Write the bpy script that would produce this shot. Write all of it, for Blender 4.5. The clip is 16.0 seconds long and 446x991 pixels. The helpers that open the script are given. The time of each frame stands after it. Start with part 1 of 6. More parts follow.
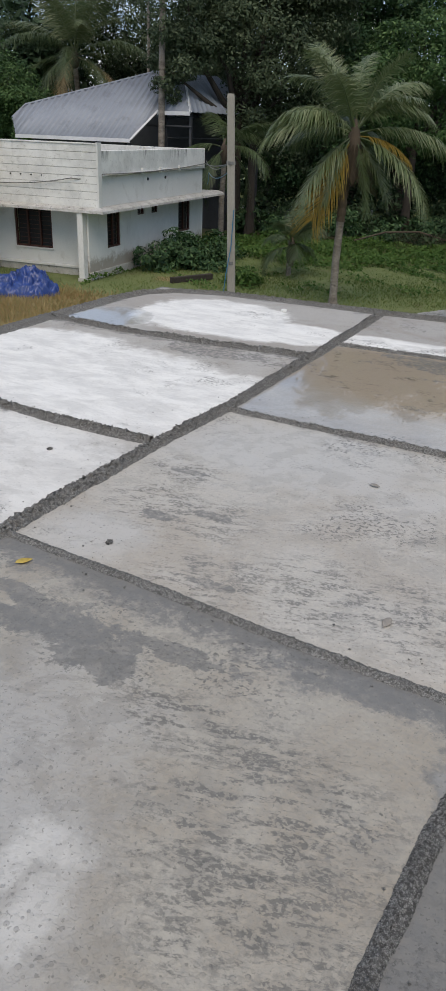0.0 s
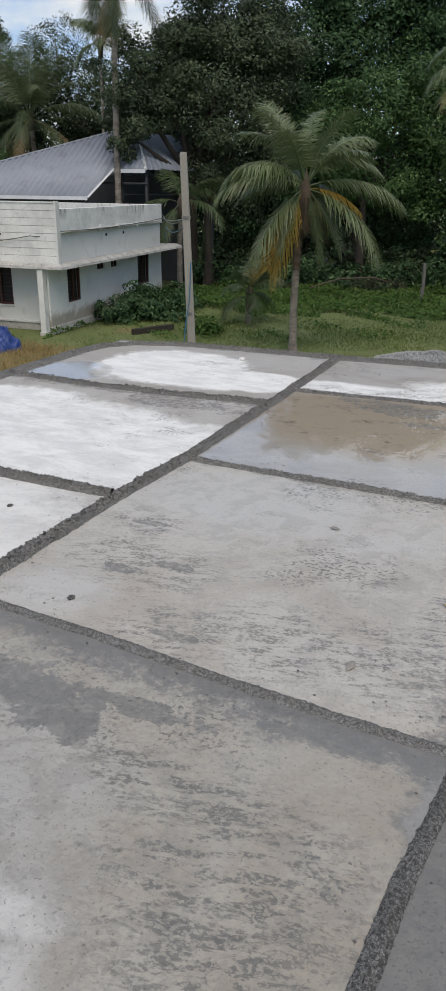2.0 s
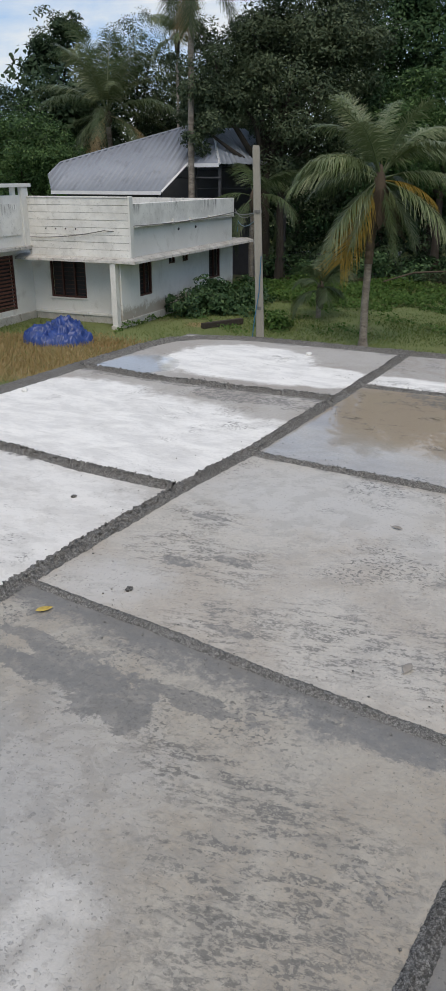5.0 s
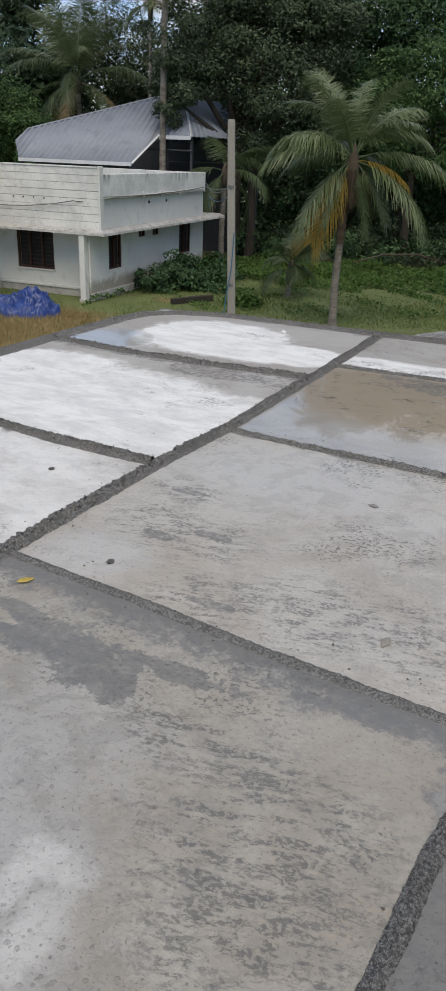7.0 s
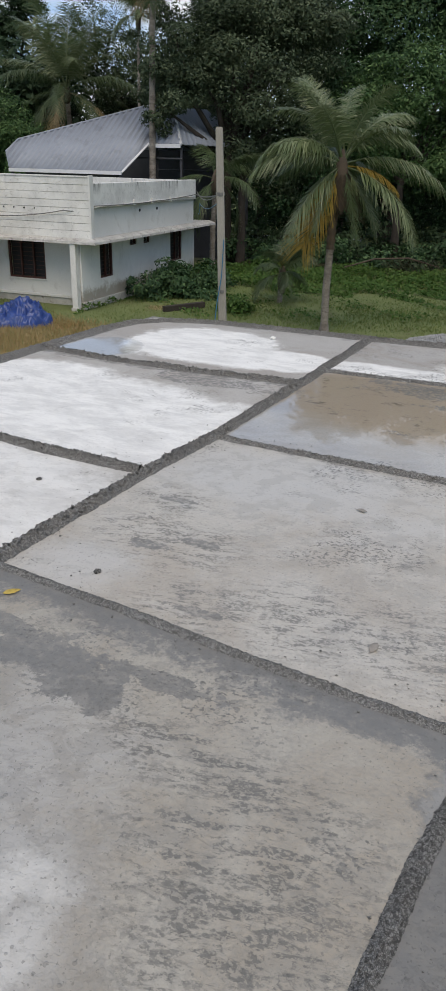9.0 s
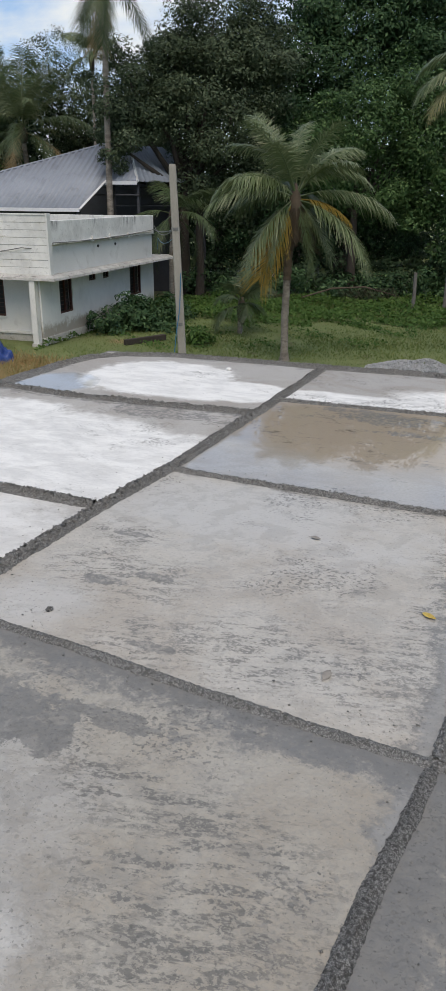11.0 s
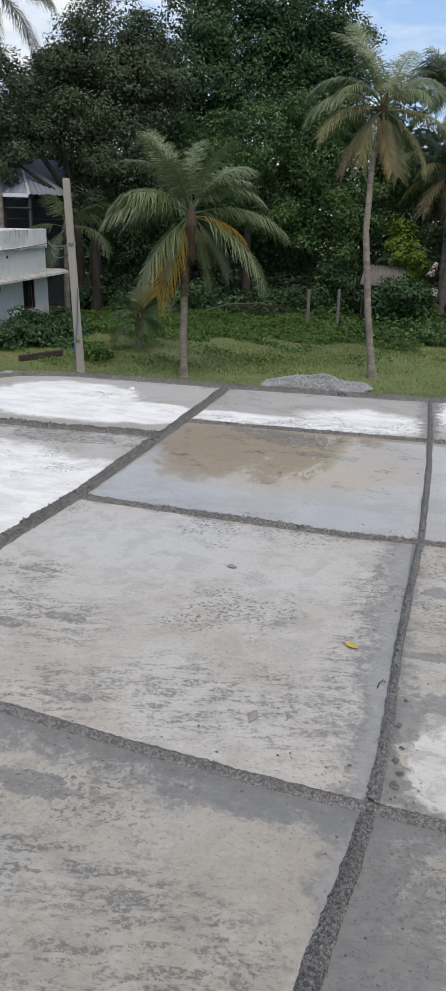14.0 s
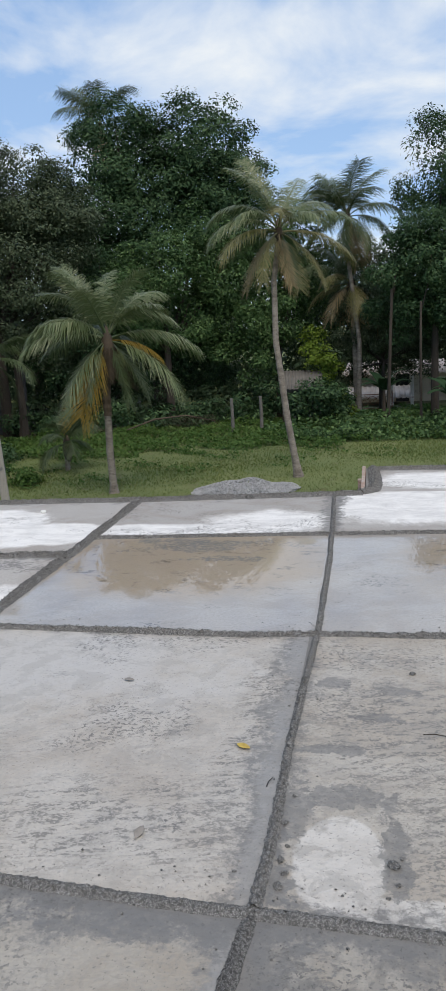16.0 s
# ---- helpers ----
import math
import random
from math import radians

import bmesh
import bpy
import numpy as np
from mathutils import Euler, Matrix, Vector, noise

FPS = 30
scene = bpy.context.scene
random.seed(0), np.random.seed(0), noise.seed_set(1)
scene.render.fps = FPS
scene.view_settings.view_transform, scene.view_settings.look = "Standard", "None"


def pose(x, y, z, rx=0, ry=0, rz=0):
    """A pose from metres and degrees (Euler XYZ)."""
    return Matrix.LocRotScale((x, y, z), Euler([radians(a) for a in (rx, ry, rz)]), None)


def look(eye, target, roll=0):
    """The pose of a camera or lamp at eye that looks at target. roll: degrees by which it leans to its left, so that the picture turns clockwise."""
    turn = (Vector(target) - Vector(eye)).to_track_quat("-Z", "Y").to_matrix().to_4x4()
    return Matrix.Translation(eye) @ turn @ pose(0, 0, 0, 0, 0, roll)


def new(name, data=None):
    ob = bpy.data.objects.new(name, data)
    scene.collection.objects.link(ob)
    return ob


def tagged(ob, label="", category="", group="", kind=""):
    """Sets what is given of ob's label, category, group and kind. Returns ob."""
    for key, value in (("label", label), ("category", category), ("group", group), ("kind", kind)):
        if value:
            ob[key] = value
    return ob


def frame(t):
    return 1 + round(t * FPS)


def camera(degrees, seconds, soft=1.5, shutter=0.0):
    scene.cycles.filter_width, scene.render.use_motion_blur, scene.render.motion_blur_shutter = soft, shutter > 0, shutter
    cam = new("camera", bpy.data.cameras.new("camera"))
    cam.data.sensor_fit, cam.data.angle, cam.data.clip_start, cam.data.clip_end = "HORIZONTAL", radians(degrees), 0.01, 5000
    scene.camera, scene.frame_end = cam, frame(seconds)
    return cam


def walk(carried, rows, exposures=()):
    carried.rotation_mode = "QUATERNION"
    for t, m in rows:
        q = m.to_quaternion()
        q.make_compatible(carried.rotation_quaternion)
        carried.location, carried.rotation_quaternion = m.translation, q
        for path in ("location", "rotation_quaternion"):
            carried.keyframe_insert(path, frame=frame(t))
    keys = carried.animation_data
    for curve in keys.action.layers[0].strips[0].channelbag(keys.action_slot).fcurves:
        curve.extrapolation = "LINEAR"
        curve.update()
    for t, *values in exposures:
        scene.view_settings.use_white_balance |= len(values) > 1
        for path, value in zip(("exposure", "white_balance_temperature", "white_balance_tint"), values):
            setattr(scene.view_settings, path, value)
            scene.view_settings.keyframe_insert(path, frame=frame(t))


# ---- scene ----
cam = camera(32.5, 16.0, 1.3)
PATH = [
    (0, (-0.012, 0.428, 1.616), (-0.088, 2.229, 0.75), 2.1),
    (0.5, (-0.001, 0.421, 1.622), (-0.073, 2.22, 0.751), 2.3),
    (1, (0.025, 0.411, 1.634), (-0.064, 2.21, 0.764), 0.5),
    (1.5, (0.017, 0.422, 1.644), (-0.129, 2.287, 0.936), 0.1),
    (2, (0.033, 0.419, 1.638), (0.031, 2.271, 0.883), 0.6),
    (2.5, (0.022, 0.412, 1.639), (0.025, 2.267, 0.893), 0.7),
    (3, (0.012, 0.407, 1.639), (0.0, 2.26, 0.885), 1.4),
    (3.5, (0.028, 0.401, 1.64), (0.0, 2.256, 0.893), 0.5),
    (4, (0.046, 0.413, 1.64), (-0.065, 2.256, 0.873), 0.1),
    (4.2, (0.073, 0.423, 1.645), (-0.09, 2.263, 0.878), -0.5),
    (6.3, (0.046, 0.435, 1.622), (-0.125, 2.262, 0.827), 0.2),
    (6.5, (0.048, 0.429, 1.624), (-0.058, 2.245, 0.793), -0.2),
    (7, (-0.014, 0.401, 1.632), (-0.092, 2.224, 0.812), 2.2),
    (7.5, (-0.022, 0.407, 1.627), (-0.119, 2.228, 0.807), 2.5),
    (8, (0.008, 0.407, 1.629), (-0.056, 2.234, 0.817), 1.6),
    (8.2, (0.017, 0.413, 1.631), (-0.076, 2.241, 0.826), 1.2),
    (10.3, (0.051, 0.413, 1.642), (0.054, 2.244, 0.838), 0.9),
    (10.5, (0.064, 0.404, 1.652), (0.055, 2.256, 0.898), 0.1),
    (11, (0.109, 0.41, 1.647), (0.119, 2.271, 0.915), 0.3),
    (11.5, (0.242, 0.394, 1.654), (0.269, 2.264, 0.946), -0.7),
    (12, (0.314, 0.369, 1.661), (0.264, 2.277, 1.062), -2.2),
    (12.5, (0.322, 0.366, 1.67), (0.18, 2.309, 1.215), -3.4),
    (13, (0.301, 0.416, 1.658), (0.314, 2.339, 1.109), -5.2),
    (13.5, (0.134, 0.51, 1.674), (0.323, 2.403, 1.057), -0.2),
    (14, (0.056, 0.565, 1.668), (0.324, 2.422, 0.973), 1.6),
    (14.5, (0.056, 0.539, 1.67), (0.221, 2.413, 0.99), 1.3),
    (15, (0.177, 0.5, 1.66), (0.349, 2.365, 0.96), -1.3),
    (15.5, (0.298, 0.438, 1.673), (0.598, 2.321, 1.07), -2.2),
    (16, (0.341, 0.419, 1.69), (0.765, 2.326, 1.265), -3.1),
]
walk(cam, [(t, look(eye, target, roll)) for t, eye, target, roll in PATH],
     exposures=((0.0, -0.15, 6800, 10), (4.0, -0.14, 6800, 10), (8.0, -0.17, 6800, 10), (11.0, -0.10, 6800, 10), (12.5, -0.12, 6650, 10), (13.0, -0.18, 6700, 10), (13.5, -0.04, 6700, 10), (15.0, 0.05, 6750, 10), (16.0, -0.03, 6650, 10)))

# ---- world and sun ----
world = bpy.data.worlds.new("sky")
scene.world = world
world.use_nodes = True
wn, wl = world.node_tree.nodes, world.node_tree.links
wn.clear()


def wnode(kind, **inputs):
    n = wn.new(kind)
    for k, v in inputs.items():
        n.inputs[k].default_value = v
    return n


SUN_EL, SUN_AZ = 57.0, 176.0
sky = wnode("ShaderNodeTexSky")
sky.sky_type, sky.sun_disc = "NISHITA", False
sky.sun_elevation, sky.sun_rotation = radians(SUN_EL), radians(SUN_AZ)
sky.air_density, sky.dust_density, sky.ozone_density = 1.0, 0.6, 2.0
bg_clear = wnode("ShaderNodeBackground", Strength=0.15)
wl.new(sky.outputs[0], bg_clear.inputs["Color"])
bg_haze = wnode("ShaderNodeBackground", Color=(0.34, 0.58, 1.0, 1), Strength=0.95)
bg_sky = wnode("ShaderNodeMixShader", Fac=0.6)
wl.new(bg_clear.outputs[0], bg_sky.inputs[1])
wl.new(bg_haze.outputs[0], bg_sky.inputs[2])
bg_cloud = wnode("ShaderNodeBackground", Color=(0.88, 0.94, 1.0, 1), Strength=0.98)
tc = wnode("ShaderNodeTexCoord")
sep = wnode("ShaderNodeSeparateXYZ")
wl.new(tc.outputs["Generated"], sep.inputs[0])
lift = wnode("ShaderNodeMath")
lift.operation = "ADD"
lift.inputs[1].default_value = 0.22
wl.new(sep.outputs["Z"], lift.inputs[0])
flat = []
for axis in "XY":
    d = wnode("ShaderNodeMath")
    d.operation = "DIVIDE"
    wl.new(sep.outputs[axis], d.inputs[0])
    wl.new(lift.outputs[0], d.inputs[1])
    flat.append(d)
comb = wnode("ShaderNodeCombineXYZ", Z=3.7)
wl.new(flat[0].outputs[0], comb.inputs[0])
wl.new(flat[1].outputs[0], comb.inputs[1])
cloud = wnode("ShaderNodeTexNoise", Scale=2.1, Detail=7.0, Roughness=0.55, Distortion=0.3)
wl.new(comb.outputs[0], cloud.inputs["Vector"])
ramp = wnode("ShaderNodeValToRGB")
ramp.color_ramp.elements[0].position, ramp.color_ramp.elements[1].position = 0.43, 0.66
ramp.color_ramp.elements[0].color = (0.06, 0.06, 0.06, 1)
wl.new(cloud.outputs[0], ramp.inputs[0])
mixw = wnode("ShaderNodeMixShader")
wl.new(ramp.outputs[0], mixw.inputs[0])
wl.new(bg_sky.outputs[0], mixw.inputs[1])
wl.new(bg_cloud.outputs[0], mixw.inputs[2])
outw = wnode("ShaderNodeOutputWorld")
wl.new(mixw.outputs[0], outw.inputs[0])

sun = new("sun", bpy.data.lights.new("sun", "SUN"))
sun.data.energy, sun.data.angle, sun.data.color = 2.40, radians(48), (1.0, 0.87, 0.71)
_a, _e = radians(SUN_AZ), radians(SUN_EL)
sun.matrix_world = look((math.sin(_a) * math.cos(_e) * 50, math.cos(_a) * math.cos(_e) * 50, math.sin(_e) * 50), (0, 0, 0))
scene.view_settings.exposure = 0.0

G = -3.4                       # the ground, one storey below the slab


# ---- materials ----
class Tree:
    """A small helper that writes node trees."""

    def __init__(self, name):
        self.m = bpy.data.materials.new(name)
        self.m.use_nodes = True
        self.n, self.l = self.m.node_tree.nodes, self.m.node_tree.links
        self.p = self.n["Principled BSDF"]
        self.out = self.n["Material Output"]
        self.co = self.n.new("ShaderNodeTexCoord").outputs["Object"]

    def put(self, sock, v):
        if isinstance(v, bpy.types.NodeSocket):
            self.l.new(v, sock)
        elif isinstance(v, tuple) and len(v) == 3 and sock.type == "RGBA":
            sock.default_value = (*v, 1)
        else:
            sock.default_value = v

    def math(self, op, a, b=0.0, clamp=False):
        n = self.n.new("ShaderNodeMath")
        n.operation, n.use_clamp = op, clamp
        self.put(n.inputs[0], a)
        self.put(n.inputs[1], b)
        return n.outputs[0]

    def noise(self, scale, detail=4.0, rough=0.6, distort=0.0, stretch=None, shift=0.0, turn=0.0):
        n = self.n.new("ShaderNodeTexNoise")
        n.inputs["Scale"].default_value, n.inputs["Detail"].default_value = scale, detail
        n.inputs["Roughness"].default_value, n.inputs["Distortion"].default_value = rough, distort
        mp = self.n.new("ShaderNodeMapping")
        self.l.new(self.co, mp.inputs[0])
        mp.inputs["Scale"].default_value = stretch or (1, 1, 1)
        mp.inputs["Location"].default_value = (shift, shift * 1.7, shift * 0.6)
        if turn:
            mp.vector_type = "TEXTURE"
            mp.inputs["Scale"].default_value = tuple(1 / v for v in stretch)
            mp.inputs["Rotation"].default_value = (0, 0, radians(turn))
        self.l.new(mp.outputs[0], n.inputs["Vector"])
        return n.outputs[0]

    def step(self, v, lo, hi):
        n = self.n.new("ShaderNodeMapRange")
        n.interpolation_type = "SMOOTHSTEP"
        self.put(n.inputs["Value"], v)
        n.inputs["From Min"].default_value, n.inputs["From Max"].default_value = lo, hi
        return n.outputs[0]

    def mix(self, f, a, b):
        n = self.n.new("ShaderNodeMix")
        n.data_type = "RGBA"
        self.put(n.inputs[0], f)
        self.put(n.inputs[6], a)
        self.put(n.inputs[7], b)
        return n.outputs[2]

    def bump(self, h, strength=0.4, distance=0.01):
        n = self.n.new("ShaderNodeBump")
        n.inputs["Strength"].default_value, n.inputs["Distance"].default_value = strength, distance
        self.put(n.inputs["Height"], h)
        self.l.new(n.outputs[0], self.p.inputs["Normal"])

    def blob(self, cx, cy, rx, ry, ragged=0.5, soft=0.18, scale=2.5, shift=0.0):
        """A patch with a ragged outline: 1 inside, 0 outside."""
        s = self.n.new("ShaderNodeSeparateXYZ")
        self.l.new(self.co, s.inputs[0])
        dx = self.math("DIVIDE", self.math("SUBTRACT", s.outputs[0], cx), rx)
        dy = self.math("DIVIDE", self.math("SUBTRACT", s.outputs[1], cy), ry)
        d = self.math("SQRT", self.math("ADD", self.math("MULTIPLY", dx, dx), self.math("MULTIPLY", dy, dy)))
        w1 = self.math("SUBTRACT", self.noise(scale, 8, 0.68, 0.3, shift=shift), 0.5)
        w2 = self.math("SUBTRACT", self.noise(scale * 5, 6, 0.7, 0.3, shift=shift + 2.2), 0.5)
        w = self.math("MULTIPLY", self.math("ADD", w1, self.math("MULTIPLY", w2, 0.55)), ragged * 5)
        return self.step(self.math("SUBTRACT", 1.0, self.math("ADD", d, w)), -soft, soft)


def plain(name, a, b, rough=0.8, fine=40.0, coarse=2.0, bump=0.3, dist=0.004, metal=0.0, dirt=None, stretch=None, spec=0.5):
    """Two tones mixed at two scales, with a fine relief and, where given, a third tone of dirt."""
    t = Tree(name)
    big = t.step(t.noise(coarse, 5, 0.6, 0.3, stretch), 0.3, 0.7)
    small = t.noise(fine, 3, 0.7, stretch=stretch, shift=3.1)
    c = t.mix(t.math("ADD", t.math("MULTIPLY", big, 0.6), t.math("MULTIPLY", t.step(small, 0.3, 0.7), 0.4)), a, b)
    if dirt:
        c = t.mix(t.math("MULTIPLY", t.step(t.noise(coarse * 1.7, 8, 0.7, 0.5, stretch, 7.7), 0.52, 0.68), 0.75), c, dirt)
    t.put(t.p.inputs["Base Color"], c)
    t.put(t.p.inputs["Roughness"], t.math("ADD", rough - 0.1, t.math("MULTIPLY", small, 0.2)))
    t.p.inputs["Metallic"].default_value = metal
    t.p.inputs["Specular IOR Level"].default_value = spec
    t.bump(small, bump, dist)
    return t.m


def leafy(name, a, b, c, thin=0.18, rough=0.55, spec=0.18):
    """Foliage: each leaf takes one of three tones; light comes through it."""
    t = Tree(name)
    g = t.n.new("ShaderNodeNewGeometry")
    r = g.outputs["Random Per Island"]
    big = t.step(t.noise(0.5, 3, 0.6), 0.35, 0.65)
    col = t.mix(t.step(r, 0.55, 1.0), t.mix(t.math("MULTIPLY", big, 0.8), a, b), c)
    t.put(t.p.inputs["Base Color"], col)
    t.p.inputs["Roughness"].default_value = rough
    t.p.inputs["Specular IOR Level"].default_value = spec
    tr = t.n.new("ShaderNodeBsdfTranslucent")
    t.l.new(col, tr.inputs[0])
    mx = t.n.new("ShaderNodeMixShader")
    mx.inputs[0].default_value = thin
    t.l.new(t.p.outputs[0], mx.inputs[1])
    t.l.new(tr.outputs[0], mx.inputs[2])
    t.l.new(mx.outputs[0], t.out.inputs[0])
    return t.m


def bay_material(name, tone=0.0, whites=(), browns=(), wets=(), damp=0.25, specks=0.5, streak=1.0, smear=(0, 0, 0, 0), size=(1, 1), darks=(), warm=0.0, seed=0.0, tilt=(0.0, 0.0), bloom=1.0, solid=0.35, pitted=(), clean=(), pales=()):
    """Cured concrete: grey with grit, dry white bloom, silt, damp film of water, mortar smeared along the edges."""
    t = Tree(name)
    k = 1.0 + tone
    lo = (0.308 * k, (0.282 - 0.006 * warm) * k, (0.255 - 0.020 * warm) * k)
    hi = (0.362 * k, (0.345 - 0.006 * warm) * k, (0.325 - 0.022 * warm) * k)
    big = t.step(t.noise(1.5, 8, 0.66, 0.5, (1, 1 + 0.3 * (streak - 1), 1), seed), 0.40, 0.60)
    col = t.mix(big, lo, hi)
    fine = t.noise(55, 4, 0.7, shift=seed)
    col = t.mix(t.math("MULTIPLY", t.step(fine, 0.35, 0.7), 0.42), col, (0.24 * k, 0.235 * k, 0.22 * k))
    # soft pale tints, also used to paint the sky's sheen on damp concrete
    for i, w in enumerate(pales):
        col = t.mix(t.math("MULTIPLY", t.blob(*w, ragged=0.35, soft=0.45, scale=1.8, shift=seed + i + 60), 0.75), col, (0.365 * k, 0.357 * k, 0.343 * k))
    white = None
    for i, w in enumerate(whites):
        b = t.blob(*w, shift=seed + i)
        white = b if white is None else t.math("MAXIMUM", white, b)
    if white is not None:
        mott = t.mix(t.step(t.noise(3.2, 10, 0.74, 0.3, (0.8, 1.7, 1), seed + 2), 0.36, 0.62), (0.62, 0.612, 0.595), (0.79, 0.78, 0.755))
        mott = t.mix(t.math("MULTIPLY", t.step(t.noise(11, 8, 0.75, 0.4, (0.6, 2.0, 1), seed + 62), 0.58, 0.68), 0.28), mott, (0.42, 0.415, 0.40))
        col = t.mix(t.math("MULTIPLY", white, bloom), col, mott)
    # brown silt; its bounds also stand in for mirrored trees against mirrored sky
    for i, w in enumerate(browns):
        silt = t.mix(t.step(t.noise(4.5, 9, 0.74, 0.5, (1, 1.5, 1), seed + 5), 0.54, 0.68), (0.335, 0.272, 0.198), (0.13, 0.105, 0.078))
        col = t.mix(t.blob(*w, shift=seed + i + 4), col, silt)
    for i, w in enumerate(darks):
        col = t.mix(t.math("MULTIPLY", t.blob(*w, ragged=0.7, soft=0.10, scale=5.0, shift=seed + i + 8), t.math("ADD", solid, t.math("MULTIPLY", t.step(t.noise(28, 5, 0.7, 0.2, shift=seed + 30), 0.42, 0.55), 0.85 - solid))), col, (0.165, 0.162, 0.155))
    # mortar smears along the four edges: low x, high x, low y, high y
    s = t.n.new("ShaderNodeSeparateXYZ")
    t.l.new(t.co, s.inputs[0])
    ragged = t.math("MULTIPLY", t.math("SUBTRACT", t.noise(6, 10, 0.75, 0.3, shift=seed + 1), 0.5), 0.55)
    for i, wd in enumerate(smear):
        if wd:
            axis, sign = (0, 1) if i == 0 else (0, -1) if i == 1 else (1, 1) if i == 2 else (1, -1)
            d = t.math("ADD", t.math("MULTIPLY", s.outputs[axis], sign), size[axis] / 2)
            if i > 1:
                d = t.math("SUBTRACT", d, t.math("MULTIPLY", s.outputs[0], (1 if i == 3 else -1) * tilt[i - 2] * 2 / size[0]))
            m = t.step(t.math("ADD", t.math("SUBTRACT", wd, d), ragged), -0.03, 0.05)
            grit = t.math("ADD", 0.25, t.math("MULTIPLY", t.step(t.noise(24, 6, 0.72, 0.2, shift=seed + 33), 0.40, 0.54), 0.6))
            col = t.mix(t.math("MULTIPLY", m, grit), col, (0.16, 0.158, 0.153))
            inner = t.step(t.math("ADD", t.math("SUBTRACT", wd * 0.55, d), t.math("MULTIPLY", ragged, 0.5)), -0.02, 0.03)
            col = t.mix(t.math("MULTIPLY", inner, 0.8), col, (0.27, 0.266, 0.257) if i == 1 else (0.155, 0.152, 0.146))
    # grit left on the surface
    area = t.step(t.noise(1.7, 6, 0.68, 0.3, (1, 1 + 0.4 * (streak - 1), 1), seed + 9), 0.58 - 0.18 * specks, 0.68 - 0.16 * specks)
    for i, w in enumerate(clean):
        area = t.math("MULTIPLY", area, t.math("SUBTRACT", 1.0, t.blob(*w, ragged=0.3, soft=0.3, shift=seed + i + 40)))
    speck = t.step(t.noise(48, 3, 0.6, 0.1, (1, 1.2, 1), seed + 3), 0.555, 0.585)
    crust = t.math("MULTIPLY", t.step(t.noise(17, 8, 0.8, 0.3, (1, 1 + 0.4 * (streak - 1), 1), seed + 6, 15), 0.545, 0.575), 0.6)
    dots = t.math("MAXIMUM", speck, crust)
    rows = t.math("MULTIPLY", t.step(t.noise(6.5, 7, 0.7, 0.5, (1, 1 + 0.55 * (streak - 1), 1), seed + 16, 15), 0.50, 0.56), t.step(t.noise(0.8, 3, 0.6, 0.2, shift=seed + 18), 0.42, 0.58))
    col = t.mix(t.math("MULTIPLY", rows, 0.55 * min(1.0, specks * 1.2)), col, (0.20 * k, 0.190 * k, 0.172 * k))
    for i, w in enumerate(pitted):
        grain = t.step(t.noise(60, 4, 0.65, 0.2, (0.9, 1.2, 1), seed + 50 + i), 0.46, 0.52)
        lines = t.step(t.noise(15, 7, 0.66, 0.4, (0.55, 1.7, 1), seed + 70 + i, 15), 0.48, 0.56)
        near = t.blob(*w, ragged=0.35, soft=0.5, shift=seed + i + 44)
        col = t.mix(t.math("MULTIPLY", t.math("MULTIPLY", lines, near), 0.18), col, (0.185 * k, 0.175 * k, 0.158 * k))
        col = t.mix(t.math("MULTIPLY", t.math("MULTIPLY", grain, t.math("MULTIPLY", lines, near)), 0.78), col, (0.120 * k, 0.116 * k, 0.107 * k))
    grime = t.mix(t.step(fine, 0.35, 0.65), (0.085, 0.083, 0.078), (0.19, 0.185, 0.175))
    col = t.mix(t.math("MULTIPLY", t.math("MULTIPLY", dots, area), 0.80), col, grime)
    peb = t.step(t.noise(75, 2, 0.5, 0.0, shift=seed + 21), 0.645, 0.67)
    col = t.mix(t.math("MULTIPLY", peb, 0.6 * min(1.0, specks + 0.2)), col, (0.09, 0.088, 0.083))
    vo = t.n.new("ShaderNodeTexVoronoi")
    vo.voronoi_dimensions = "2D"
    vo.inputs["Scale"].default_value = 34
    t.l.new(t.co, vo.inputs["Vector"])
    rnd = t.n.new("ShaderNodeSeparateXYZ")
    t.l.new(vo.outputs["Color"], rnd.inputs[0])
    size_of = t.math("MULTIPLY", t.math("POWER", rnd.outputs[0], 2.0), 0.26)
    stones = t.math("MULTIPLY", t.step(t.math("SUBTRACT", vo.outputs["Distance"], size_of), 0.02, -0.04), t.step(t.noise(2.2, 5, 0.65, 0.3, shift=seed + 80), 0.62 - 0.25 * specks, 0.72 - 0.25 * specks))
    col = t.mix(t.math("MULTIPLY", stones, 0.34), col, (0.115, 0.112, 0.105))
    t.put(t.p.inputs["Base Color"], col)
    wet = t.math("MULTIPLY", t.step(t.noise(0.9, 5, 0.6, 0.3, shift=seed + 12), 0.3, 0.7), damp)
    for i, w in enumerate(wets):
        wet = t.math("MAXIMUM", wet, t.blob(*w, shift=seed + i + 14))
    t.put(t.p.inputs["Coat Weight"], wet)
    t.p.inputs["Coat IOR"].default_value = 1.55
    t.put(t.p.inputs["Coat Roughness"], t.math("SUBTRACT", 0.32, t.math("MULTIPLY", t.step(wet, 0.3, 0.95), 0.305), True))
    t.put(t.p.inputs["Roughness"], t.math("ADD", 0.62, t.math("MULTIPLY", fine, 0.3)))
    t.bump(t.math("ADD", t.math("MULTIPLY", fine, 0.5), t.math("ADD", t.noise(14, 5, 0.65, 0, (1, streak, 1), seed), t.math("ADD", t.math("MULTIPLY", dots, 0.6), stones))), 0.5, 0.006)
    return t.m


